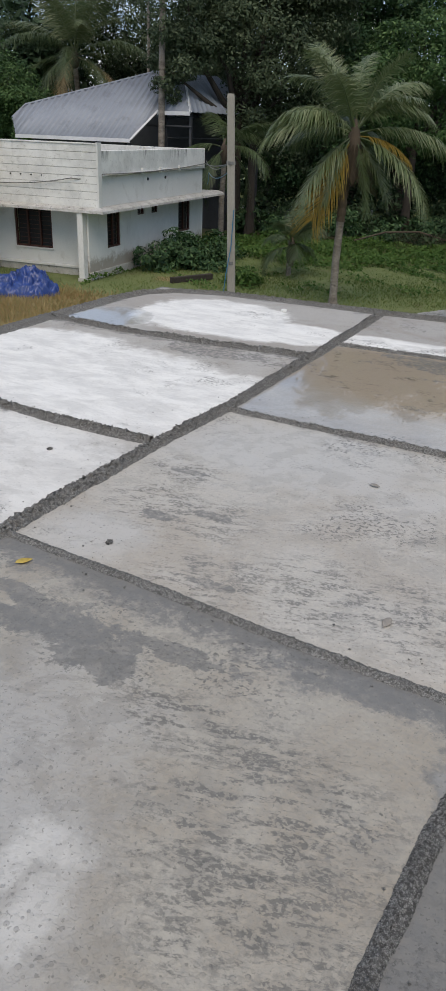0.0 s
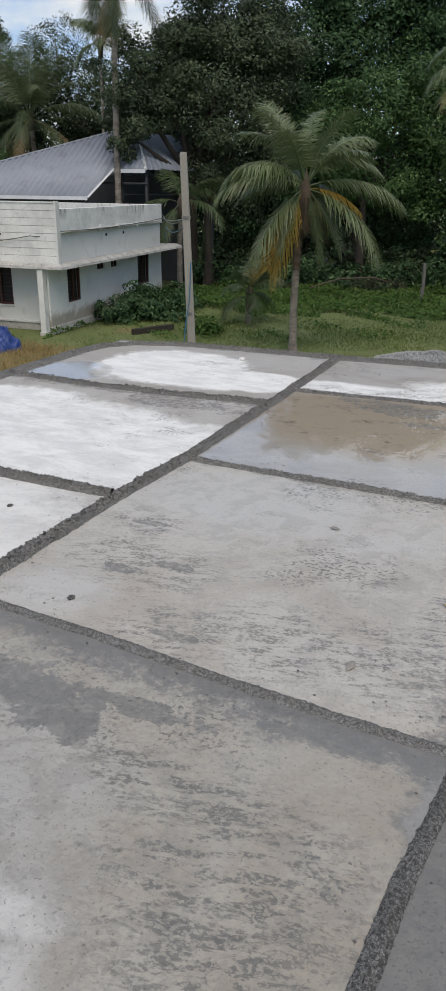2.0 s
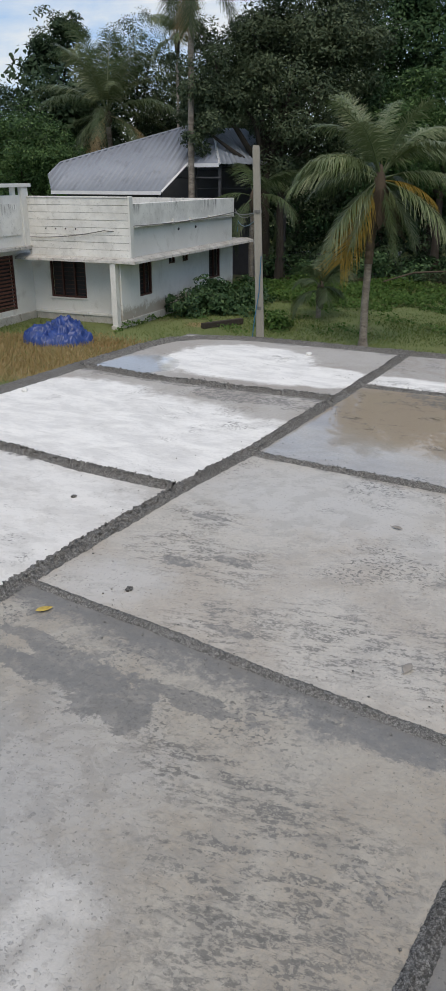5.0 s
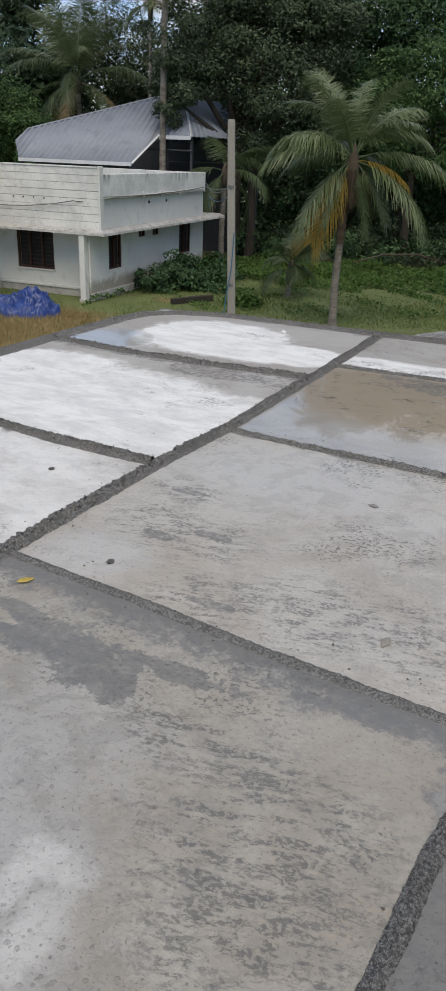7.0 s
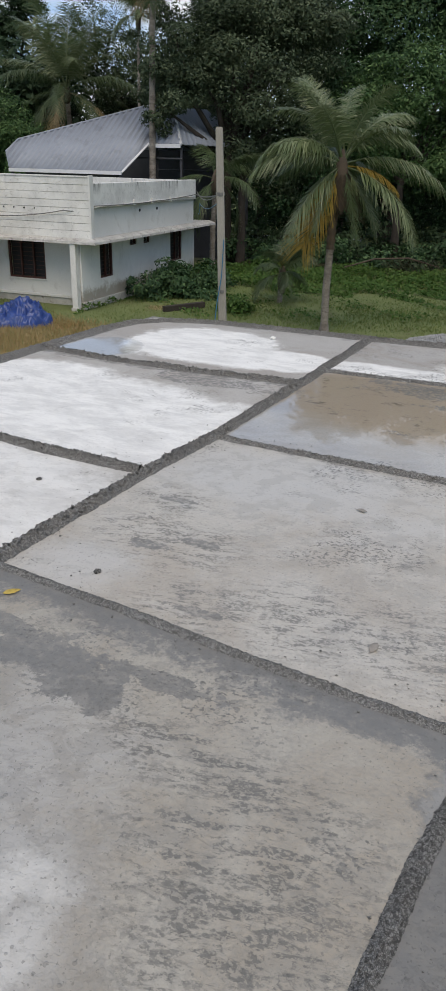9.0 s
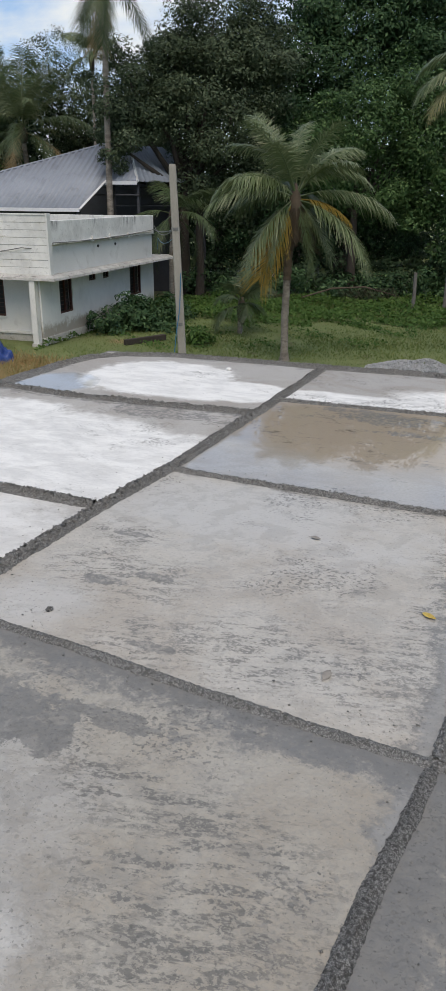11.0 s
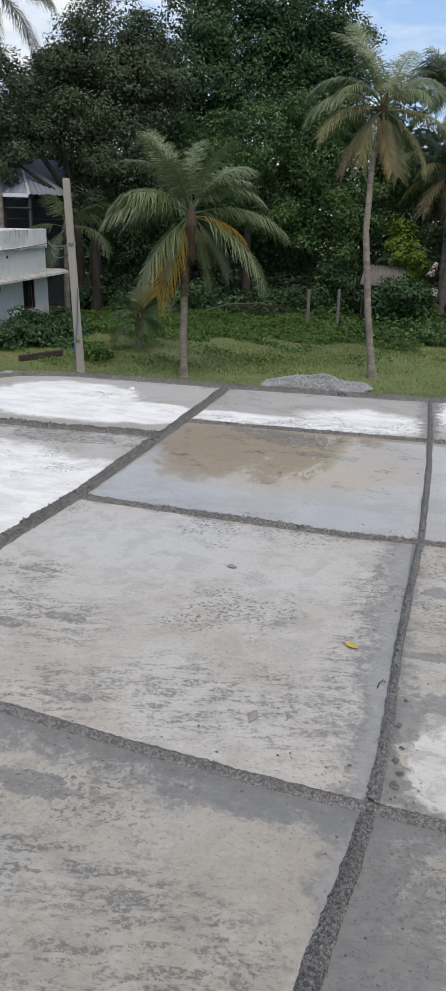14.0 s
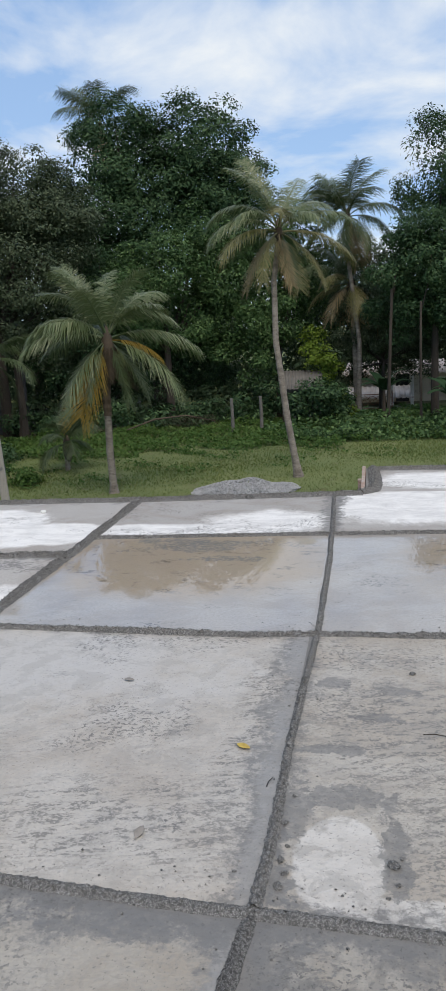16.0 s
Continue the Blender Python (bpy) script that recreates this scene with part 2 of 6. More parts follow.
def gritty(name, a, b, c):
    """Coarse sand and cement: dark pits between grains of two sizes."""
    t = Tree(name)
    vo = t.n.new("ShaderNodeTexVoronoi")
    vo.inputs["Scale"].default_value = 230
    t.l.new(t.co, vo.inputs["Vector"])
    pits = t.step(vo.outputs["Distance"], 0.25, 0.75)
    grain = t.noise(85, 6, 0.8, 0.3)
    col = t.mix(t.step(t.noise(5, 5, 0.65, 0.3), 0.35, 0.65), a, b)
    col = t.mix(t.step(grain, 0.42, 0.56), c, col)
    col = t.mix(t.math("MULTIPLY", pits, 0.7), col, c)
    t.put(t.p.inputs["Base Color"], col)
    t.p.inputs["Roughness"].default_value = 0.95
    t.p.inputs["Specular IOR Level"].default_value = 0.25
    t.bump(t.math("SUBTRACT", grain, t.math("MULTIPLY", pits, 0.7)), 0.8, 0.008)
    return t.m


M_MORTAR = gritty("mortar", (0.25, 0.246, 0.238), (0.33, 0.325, 0.315), (0.072, 0.071, 0.068))
M_MORTAR_PALE = gritty("worn_mortar", (0.31, 0.306, 0.296), (0.40, 0.395, 0.383), (0.125, 0.124, 0.120))
M_RIM = gritty("rim_mortar", (0.27, 0.265, 0.252), (0.38, 0.372, 0.356), (0.13, 0.128, 0.123))
M_CONCRETE = plain("raw_concrete", (0.26, 0.255, 0.245), (0.36, 0.355, 0.34), 0.9, 40, 2, 0.4, 0.006, dirt=(0.17, 0.165, 0.155))
M_POLE = plain("pole_concrete", (0.24, 0.225, 0.20), (0.33, 0.31, 0.28), 0.9, 45, 1.6, 0.5, 0.008, dirt=(0.16, 0.155, 0.145), stretch=(1, 1, 0.35))
M_BOARD = plain("shutter_board", (0.26, 0.13, 0.085), (0.40, 0.36, 0.32), 0.85, 30, 3, 0.4, 0.004, dirt=(0.45, 0.44, 0.42), stretch=(1, 1, 3))
M_WHITE = plain("weathered_white_paint", (0.58, 0.58, 0.56), (0.72, 0.72, 0.70), 0.75, 30, 1.1, 0.25, 0.004, dirt=(0.40, 0.395, 0.375), stretch=(1, 1, 0.35))


def mildew(name, z0, z1, much=0.85):
    """Old white paint with black mildew running down from its top edge."""
    t = Tree(name)
    s = t.n.new("ShaderNodeSeparateXYZ")
    t.l.new(t.co, s.inputs[0])
    col = t.mix(t.step(t.noise(1.3, 6, 0.65, 0.3), 0.35, 0.65), (0.58, 0.58, 0.565), (0.74, 0.74, 0.72))
    runs = t.step(t.noise(5.0, 6, 0.7, 0.2, (1, 1, 0.16), 2.0), 0.47, 0.58)
    here = t.step(t.noise(0.7, 4, 0.6, 0.2, (1, 1, 0.2), 5.0), 0.46, 0.58)
    fall = t.step(t.math("ADD", s.outputs[2], t.math("MULTIPLY", t.noise(4, 4, 0.6, shift=1.0), 0.5)), z0 + 0.35, z1 + 0.25)
    col = t.mix(t.math("MULTIPLY", t.math("MULTIPLY", t.math("MULTIPLY", runs, here), fall), much), col, (0.07, 0.068, 0.062))
    col = t.mix(t.math("MULTIPLY", t.step(t.noise(9, 8, 0.75, 0.3, shift=9.0), 0.56, 0.64), 0.4), col, (0.24, 0.235, 0.22))
    t.put(t.p.inputs["Base Color"], col)
    t.p.inputs["Roughness"].default_value = 0.85
    t.bump(t.noise(25, 5, 0.7), 0.3, 0.005)
    return t.m


M_BAND = mildew("mildewed_white_paint", 0.25, 0.86, 0.8)
M_FRONT = mildew("stained_white_paint", 0.4, 1.25, 0.25)

M_GREYWALL = plain("pale_grey_plaster", (0.60, 0.605, 0.59), (0.70, 0.705, 0.69), 0.8, 24, 0.7, 0.25, 0.005, dirt=(0.50, 0.495, 0.475))
def splashed(name, a, b, mud, z0):
    """Plastered wall with mud splashed raggedly up its foot."""
    t = Tree(name)
    s = t.n.new("ShaderNodeSeparateXYZ")
    t.l.new(t.co, s.inputs[0])
    col = t.mix(t.step(t.noise(0.8, 6, 0.65, 0.3), 0.35, 0.65), a, b)
    col = t.mix(t.math("MULTIPLY", t.step(t.noise(2.2, 8, 0.7, 0.4, (1, 1, 0.4), 4.0), 0.54, 0.68), 0.35), col, (0.44, 0.435, 0.41))
    rise = t.math("ADD", s.outputs[2], t.math("MULTIPLY", t.noise(2.6, 8, 0.75, 0.3, shift=2.0), -1.1))
    col = t.mix(t.math("MULTIPLY", t.step(rise, z0 - 0.30, z0 - 0.62), 0.8), col, mud)
    t.put(t.p.inputs["Base Color"], col)
    t.p.inputs["Roughness"].default_value = 0.85
    t.bump(t.noise(24, 5, 0.7), 0.25, 0.005)
    return t.m


M_SIDEWALL = splashed("splashed_plaster", (0.62, 0.62, 0.60), (0.71, 0.71, 0.69), (0.27, 0.235, 0.185), -2.75)
M_PLINTH = plain("stained_plinth", (0.34, 0.33, 0.30), (0.52, 0.51, 0.48), 0.85, 24, 2, 0.4, 0.008, dirt=(0.17, 0.15, 0.12))
M_CHAJJA = plain("stained_ledge", (0.30, 0.295, 0.28), (0.52, 0.515, 0.50), 0.85, 25, 2.6, 0.4, 0.006, dirt=(0.10, 0.095, 0.085))
M_WOOD = plain("dark_red_wood", (0.050, 0.020, 0.016), (0.085, 0.034, 0.026), 0.5, 60, 4, 0.2, 0.002, stretch=(1, 1, 0.2))
M_SHUTTER = plain("louvre_wood", (0.11, 0.045, 0.032), (0.17, 0.07, 0.05), 0.55, 60, 4, 0.2, 0.002)
# near-black: the darkness inside openings is put into the colour
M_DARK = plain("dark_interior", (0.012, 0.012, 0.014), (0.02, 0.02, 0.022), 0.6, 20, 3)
M_TIN = plain("grey_roof_sheet", (0.235, 0.258, 0.30), (0.285, 0.31, 0.355), 0.55, 20, 0.8, 0.1, 0.002, dirt=(0.20, 0.217, 0.25), spec=0.3)
M_FASCIA = plain("pale_fascia", (0.55, 0.56, 0.58), (0.66, 0.67, 0.69), 0.5, 20, 2, 0.1)
# near-black for steel members and for walls that stand in for shade
M_STEEL_AND_SHADE = plain("dark_truss_and_shade", (0.03, 0.032, 0.037), (0.05, 0.052, 0.06), 0.6, 20, 2)
M_TARP = plain("blue_tarpaulin", (0.013, 0.034, 0.150), (0.024, 0.060, 0.245), 0.36, 60, 3, 0.25, 0.003, dirt=(0.07, 0.095, 0.19))
M_PIPE = plain("white_pipe", (0.6, 0.6, 0.58), (0.7, 0.7, 0.68), 0.5, 30, 3)
M_CABLE = plain("dark_cable", (0.10, 0.10, 0.10), (0.17, 0.17, 0.165), 0.6, 30, 3)
M_HOSE = plain("blue_hose", (0.02, 0.11, 0.22), (0.03, 0.16, 0.28), 0.45, 30, 3)
M_GRAVEL = plain("crushed_stone", (0.24, 0.248, 0.256), (0.40, 0.41, 0.42), 0.9, 30, 4, 0.4, 0.01, dirt=(0.20, 0.205, 0.21))
M_PALMBARK = plain("palm_bark", (0.095, 0.080, 0.067), (0.30, 0.27, 0.235), 0.95, 22, 2.2, 0.6, 0.02, dirt=(0.065, 0.055, 0.047), stretch=(1, 1, 2.6))
M_BARK = plain("tree_bark", (0.022, 0.018, 0.014), (0.050, 0.041, 0.033), 0.95, 18, 2, 0.7, 0.02, stretch=(1, 1, 0.4))
M_SHEATH = plain("brown_fibre", (0.045, 0.035, 0.026), (0.095, 0.07, 0.048), 0.95, 40, 4, 0.6, 0.01, stretch=(1, 1, 0.3))
M_FROND = leafy("palm_frond", (0.095, 0.132, 0.055), (0.140, 0.178, 0.082), (0.27, 0.30, 0.17), 0.22, 0.36, 0.45)
# darker copy of the frond greens; the shade is put into the colour
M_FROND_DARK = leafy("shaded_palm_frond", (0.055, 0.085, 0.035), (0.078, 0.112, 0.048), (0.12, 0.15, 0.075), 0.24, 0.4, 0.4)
M_FROND_YEL = leafy("yellowing_frond", (0.30, 0.185, 0.035), (0.20, 0.175, 0.045), (0.38, 0.25, 0.06), 0.24)
M_FROND_DRY = leafy("dry_frond", (0.24, 0.185, 0.10), (0.30, 0.24, 0.14), (0.36, 0.29, 0.17), 0.2)
M_FROND_DEAD = leafy("dead_frond", (0.055, 0.043, 0.03), (0.075, 0.06, 0.042), (0.11, 0.085, 0.055), 0.15)
M_FROND_OLIVE = leafy("olive_frond", (0.150, 0.150, 0.055), (0.200, 0.190, 0.080), (0.30, 0.275, 0.140), 0.22, 0.4, 0.35)
M_FROND_BLUE = leafy("bluish_frond", (0.16, 0.24, 0.30), (0.20, 0.29, 0.36), (0.24, 0.33, 0.40), 0.3)
M_RACHIS = plain("leaf_stalk", (0.20, 0.22, 0.07), (0.28, 0.27, 0.10), 0.6, 20, 3)
M_LEAF_A = leafy("dark_mango_leaves", (0.0238, 0.0462, 0.0211), (0.036, 0.0648, 0.0302), (0.0704, 0.11, 0.0598))
M_LEAF_B = leafy("deep_green_leaves", (0.0243, 0.0558, 0.0243), (0.0397, 0.0848, 0.0344), (0.0891, 0.1538, 0.0648), 0.14)
M_LEAF_C = leafy("fresh_green_leaves", (0.0296, 0.0675, 0.0218), (0.0487, 0.0996, 0.0309), (0.1202, 0.1985, 0.0731), 0.14)
M_LEAF_D = leafy("dull_olive_leaves", (0.0388, 0.0588, 0.0311), (0.0593, 0.0847, 0.0448), (0.1146, 0.1478, 0.0872), 0.14)
M_LEAF_Y = leafy("yellow_green_leaves", (0.10, 0.17, 0.022), (0.14, 0.21, 0.028), (0.19, 0.26, 0.045))
M_WEED = leafy("weed_leaves", (0.046, 0.100, 0.022), (0.066, 0.128, 0.028), (0.115, 0.185, 0.050), 0.3)
M_GRASS = leafy("grass_blades", (0.118, 0.166, 0.050), (0.150, 0.195, 0.062), (0.220, 0.250, 0.095), 0.3)
M_STRAW = leafy("dry_grass_blades", (0.33, 0.245, 0.115), (0.40, 0.31, 0.16), (0.27, 0.26, 0.11), 0.3)
M_LEAF_FALLEN = plain("yellow_leaf", (0.42, 0.29, 0.05), (0.56, 0.42, 0.11), 0.5, 60, 20, dirt=(0.25, 0.15, 0.05))
M_LEAF_OLD = plain("grey_brown_leaf", (0.23, 0.21, 0.185), (0.30, 0.275, 0.245), 0.7, 60, 20)
M_CREAM = plain("cream_wall", (0.52, 0.47, 0.38), (0.62, 0.57, 0.47), 0.85, 20, 1, dirt=(0.35, 0.30, 0.22))
M_TILE = plain("pale_pink_tile", (0.46, 0.41, 0.38), (0.58, 0.53, 0.49), 0.8, 20, 2, dirt=(0.32, 0.28, 0.25))
M_ASB = plain("old_cement_sheet", (0.10, 0.096, 0.09), (0.16, 0.155, 0.145), 0.95, 25, 2, dirt=(0.09, 0.09, 0.08))
M_RUST = plain("rusty_iron", (0.16, 0.07, 0.045), (0.22, 0.10, 0.065), 0.8, 30, 4)


def ground_material():
    t = Tree("grassy_ground")
    big = t.step(t.noise(0.35, 5, 0.6, 0.4), 0.35, 0.65)
    col = t.mix(big, (0.105, 0.140, 0.045), (0.145, 0.175, 0.062))
    col = t.mix(t.math("MULTIPLY", t.step(t.noise(1.4, 6, 0.65, 0.3, shift=4), 0.55, 0.72), 0.6), col, (0.13, 0.105, 0.06))
    col = t.mix(t.math("MULTIPLY", t.blob(-8.6, 23.0, 3.6, 3.0, 0.4, 0.3, 0.8), 0.8), col, (0.30, 0.215, 0.11))
    col = t.mix(t.math("MULTIPLY", t.blob(-6.3, 24.9, 0.8, 0.5, 0.5, 0.25, 2.0, 3.0), 0.8), col, (0.30, 0.15, 0.06))
    col = t.mix(t.math("MULTIPLY", t.blob(-3.2, 28.6, 0.7, 0.5, 0.5, 0.25, 2.0, 6.0), 0.7), col, (0.30, 0.20, 0.11))
    # broad dark patch: the trees' shade put into the soil colour
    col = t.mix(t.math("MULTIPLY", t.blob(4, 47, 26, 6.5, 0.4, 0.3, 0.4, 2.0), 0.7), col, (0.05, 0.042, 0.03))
    t.put(t.p.inputs["Base Color"], col)
    t.p.inputs["Roughness"].default_value = 0.95
    t.bump(t.noise(12, 6, 0.7), 0.8, 0.05)
    return t.m


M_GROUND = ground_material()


# ---- mesh helpers ----
def mesh_of(bm, name, material, smooth=False):
    me = bpy.data.meshes.new(name)
    bm.to_mesh(me)
    bm.free()
    me.materials.append(material)
    if smooth:
        me.polygons.foreach_set("use_smooth", [True] * len(me.polygons))
    return me


def part(name, bm, material, parent=None, label="", smooth=False):
    """Links a bmesh as one mesh object under a thing or a part."""
    ob = new(name, mesh_of(bm, name, material, smooth))
    ob.parent = parent
    if label:
        ob["label"] = label
    return ob


def thing(name, label, category, m=None, group="", kind=""):
    ob = new(name)
    ob.empty_display_size = 0.1
    if m is not None:
        ob.matrix_world = m
    return tagged(ob, label, category, group, kind)


def fast_mesh(name, verts, faces, material, smooth=False):
    """A mesh from arrays of vertices and of equal-sided faces."""
    verts, faces = np.asarray(verts, np.float32), np.asarray(faces, np.int32)
    me = bpy.data.meshes.new(name)
    k = faces.shape[1]
    me.vertices.add(len(verts))
    me.vertices.foreach_set("co", verts.ravel())
    me.loops.add(faces.size)
    me.loops.foreach_set("vertex_index", faces.ravel())
    me.polygons.add(len(faces))
    me.polygons.foreach_set("loop_start", np.arange(0, faces.size, k, dtype=np.int32))
    if smooth:
        me.polygons.foreach_set("use_smooth", np.ones(len(faces), bool))
    me.update(calc_edges=True)
    me.validate()
    me.materials.append(material)
    return me


def box(bm, x0, x1, y0, y1, z0, z1, bevel=0.0):
    r = bmesh.ops.create_cube(bm, size=1.0)
    for v in r["verts"]:
        v.co = Vector(((x0 + x1) / 2 + v.co.x * (x1 - x0), (y0 + y1) / 2 + v.co.y * (y1 - y0), (z0 + z1) / 2 + v.co.z * (z1 - z0)))
    if bevel:
        edges = list({e for v in r["verts"] for e in v.link_edges})
        bmesh.ops.bevel(bm, geom=edges, offset=bevel, segments=2, affect="EDGES", profile=0.6)
    return bm


def box_bm(*a, **k):
    return box(bmesh.new(), *a, **k)


def tube(bm, pts, radii, n=8):
    """A tube with its own radius at every point."""
    pts = [Vector(p) for p in pts]
    rings = []
    for i, p in enumerate(pts):
        d = (pts[min(i + 1, len(pts) - 1)] - pts[max(i - 1, 0)]).normalized()
        a = d.cross(Vector((0, 0, 1)) if abs(d.z) < 0.9 else Vector((1, 0, 0))).normalized()
        b = d.cross(a)
        rings.append([bm.verts.new(p + (a * math.cos(t) + b * math.sin(t)) * radii[i]) for t in (2 * math.pi * j / n for j in range(n))])
    for r0, r1 in zip(rings, rings[1:]):
        for j in range(n):
            bm.faces.new((r0[j], r0[(j + 1) % n], r1[(j + 1) % n], r1[j]))
    bm.faces.new(rings[0][::-1])
    bm.faces.new(rings[-1])
    bmesh.ops.recalc_face_normals(bm, faces=bm.faces)
    return bm


def fnoise(p, scale, seed=0.0):
    return noise.noise(Vector((p[0] * scale + seed, p[1] * scale - seed * 0.7, p[2] * scale + seed * 0.3)))


# ---- ground ----
def make_ground():
    xs = np.concatenate([[-900, -400, -180, -90], np.arange(-40, 41, 1.0), [90, 180, 400, 900]])
    ys = np.concatenate([[-900, -400, -150, -60, -25], np.arange(-10, 62, 1.0), [90, 180, 400, 900]])
    verts = [(x, y, G + (0.05 * fnoise((x, y, 0), 0.23) + 0.03 * fnoise((x, y, 0), 0.9) if abs(x) < 41 and -11 < y < 62 else 0.0)) for y in ys for x in xs]
    w = len(xs)
    faces = [(j * w + i, j * w + i + 1, (j + 1) * w + i + 1, (j + 1) * w + i) for j in range(len(ys) - 1) for i in range(w - 1)]
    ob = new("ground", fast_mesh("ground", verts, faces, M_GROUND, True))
    tagged(ob, "patchy green grass and bare soil round the buildings", "ground", kind="structure")


make_ground()

# ---- the concrete roof slab, in its own axes: x across, y along the ridges ----
SLAB = pose(0, 0, 0, 0, 0, -24)
slab = thing("roof_slab", "new grey concrete roof slab parted into wet curing bays", "roof slab", SLAB, kind="structure")
V0, VA, VB, V1 = -4.88, -2.29, -0.22, 4.6      # left edge, the two long ridges, right edge
U0, UF, UX = -3.0, 8.20, 9.52                  # near end, far edge, far edge of the longer part
OUTLINE = [(V0, U0), (V1, U0), (V1, UX), (0.05, UX), (0.05, UF), (-1.8, 8.06), (-3.3, 8.0), (-4.0, 7.94), (-4.5, 7.78), (V0 + 0.1, 7.45), (V0, 7.0)]
b = bmesh.new()
low = [b.verts.new((x, y, -0.15)) for x, y in OUTLINE]
top = [b.verts.new((x, y, -0.012)) for x, y in OUTLINE]
b.faces.new(low[::-1])
b.faces.new(top)
for i in range(len(OUTLINE)):
    j = (i + 1) % len(OUTLINE)
    b.faces.new((low[i], low[j], top[j], top[i]))
part("slab_body", b, M_CONCRETE, slab)
# the storey under the slab
under = thing("storey_walls", "plain grey plastered walls below the concrete roof", "wall", SLAB, kind="structure")
for x0, x1, y0, y1 in ((V0 + 0.25, V1 - 0.25, UF - 0.75, UF - 0.55), (V0 + 0.25, V0 + 0.45, U0 + 0.3, UF - 0.75), (V1 - 0.45, V1 - 0.25, U0 + 0.3, UF - 0.75), (V0 + 0.45, V1 - 0.45, U0 + 0.3, U0 + 0.5)):
    part("wall_panel", box_bm(x0, x1, y0, y1, G - 0.1, -0.15), M_CONCRETE, under)


def bent(y):
    """Where the bent near stretch of the right-hand ridge runs."""
    return float(np.interp(y, (-3.0, 1.45, 1.87, 2.15, 2.46), (-0.42, -0.335, -0.30, -0.26, -0.225)))


def bay(x0, x1, y0, y1, tilt=(0.0, 0.0), left=None, right=None, **look_of):
    """One bay's surface; tilt lifts the left end of its near and far edge and lowers the right; left or right bends that side."""
    w, h = x1 - x0, y1 - y0
    m = bay_material("cured_concrete", size=(w, h), tilt=tilt, **look_of)
    nx, ny = max(2, int(w / 0.12)), max(2, int(h / 0.12))
    verts, faces = [], []
    for j in range(ny + 1):
        for i in range(nx + 1):
            x, y = -w / 2 + w * i / nx, -h / 2 + h * j / ny
            y -= (tilt[0] + (tilt[1] - tilt[0]) * j / ny) * 2 * x / w
            if right:
                x += (right(y + (y0 + y1) / 2) - x1) * i / nx
            if left:
                x += (left(y + (y0 + y1) / 2) - x0) * (1 - i / nx)
            verts.append((x, y, 0.002 * fnoise((x + x0, y + y0, 0), 1.1)))
    for j in range(ny):
        for i in range(nx):
            a = j * (nx + 1) + i
            faces.append((a, a + 1, a + nx + 2, a + nx + 1))
    n = len(verts)
    ring = [(-w / 2, -h / 2 + tilt[0]), (w / 2, -h / 2 - tilt[0]), (w / 2, h / 2 - tilt[1]), (-w / 2, h / 2 + tilt[1])]
    verts += [(x, y, 0.0) for x, y in ring] + [(x, y, -0.011) for x, y in ring]
    faces += [(n + 4 + i, n + 4 + (i + 1) % 4, n + (i + 1) % 4, n + i) for i in range(4)]
    ob = new("concrete_bay", fast_mesh("concrete_bay", verts, faces, m, True))
    ob.parent, ob.location = slab, ((x0 + x1) / 2, (y0 + y1) / 2, 0)
    return ob


# left row: dry and white
bay(V0 + 0.16, VA, 5.95, 7.88, tilt=(-0.03, -0.07), tone=0.12, whites=((-0.10, -0.04, 0.74, 0.70, 0.12, 0.10), (0.86, -0.25, 0.5, 0.36, 0.14, 0.14), (0.35, -0.4, 0.6, 0.34, 0.14, 0.16)), wets=((-0.85, -0.62, 0.38, 0.40, 0.12),), damp=0.1, specks=0.10, smear=(0.05, 0, 0, 0.10), seed=1.0)
bay(V0, VA, 3.83, 5.95, tilt=(0, -0.03), tone=0.2, whites=((-0.05, -0.42, 1.9, 0.98, 0.10, 0.12), (-0.6, -0.1, 0.9, 0.85, 0.10, 0.1)), damp=0.05, specks=0.14, streak=1.3, solid=0.1, darks=((0.75, 0.82, 0.5, 0.14), (-0.3, 0.95, 0.8, 0.06)), smear=(0, 0, 0, 0.10), seed=2.0)
bay(V0, VA, 1.4, 3.83, tone=0.25, whites=((0.0, 0.4, 1.6, 1.0, 0.16), (0.0, -0.4, 1.6, 0.9, 0.16)), bloom=0.72, damp=0.1, specks=0.2, streak=1.8, smear=(0, 0.06, 0, 0.03), seed=3.0)
bay(V0, VA, U0, 1.4, tone=0.05, damp=0.3, seed=3.5)
# middle row
bay(VA, VB, 6.54, 8.04, tilt=(-0.065, -0.07), tone=0.06, whites=((-0.55, -0.52, 0.60, 0.20, 0.16), (0.48, -0.25, 0.55, 0.40, 0.2, 0.3), (0.0, -0.5, 0.8, 0.18, 0.16)), damp=0.1, specks=0.35, streak=2.0, smear=(0, 0.10, 0, 0.10), seed=4.0)
# silt kept to the trees' reflection; grey round it paints the sky's reflection
bay(VA, VB, 4.515, 6.54, tilt=(0.0, -0.065), tone=0.10, browns=((0.0, 0.46, 1.05, 0.92, 0.08, 0.22),), wets=((0, 0, 2.5, 2.5, 0.05),), damp=1.0, specks=0.10, streak=2.5, warm=0.3, darks=((0.0, 0.72, 0.36, 0.12), (0.28, 0.40, 0.26, 0.06), (-0.25, 0.9, 0.3, 0.06), (0.15, 0.85, 0.3, 0.05)), solid=0.12, seed=5.0)
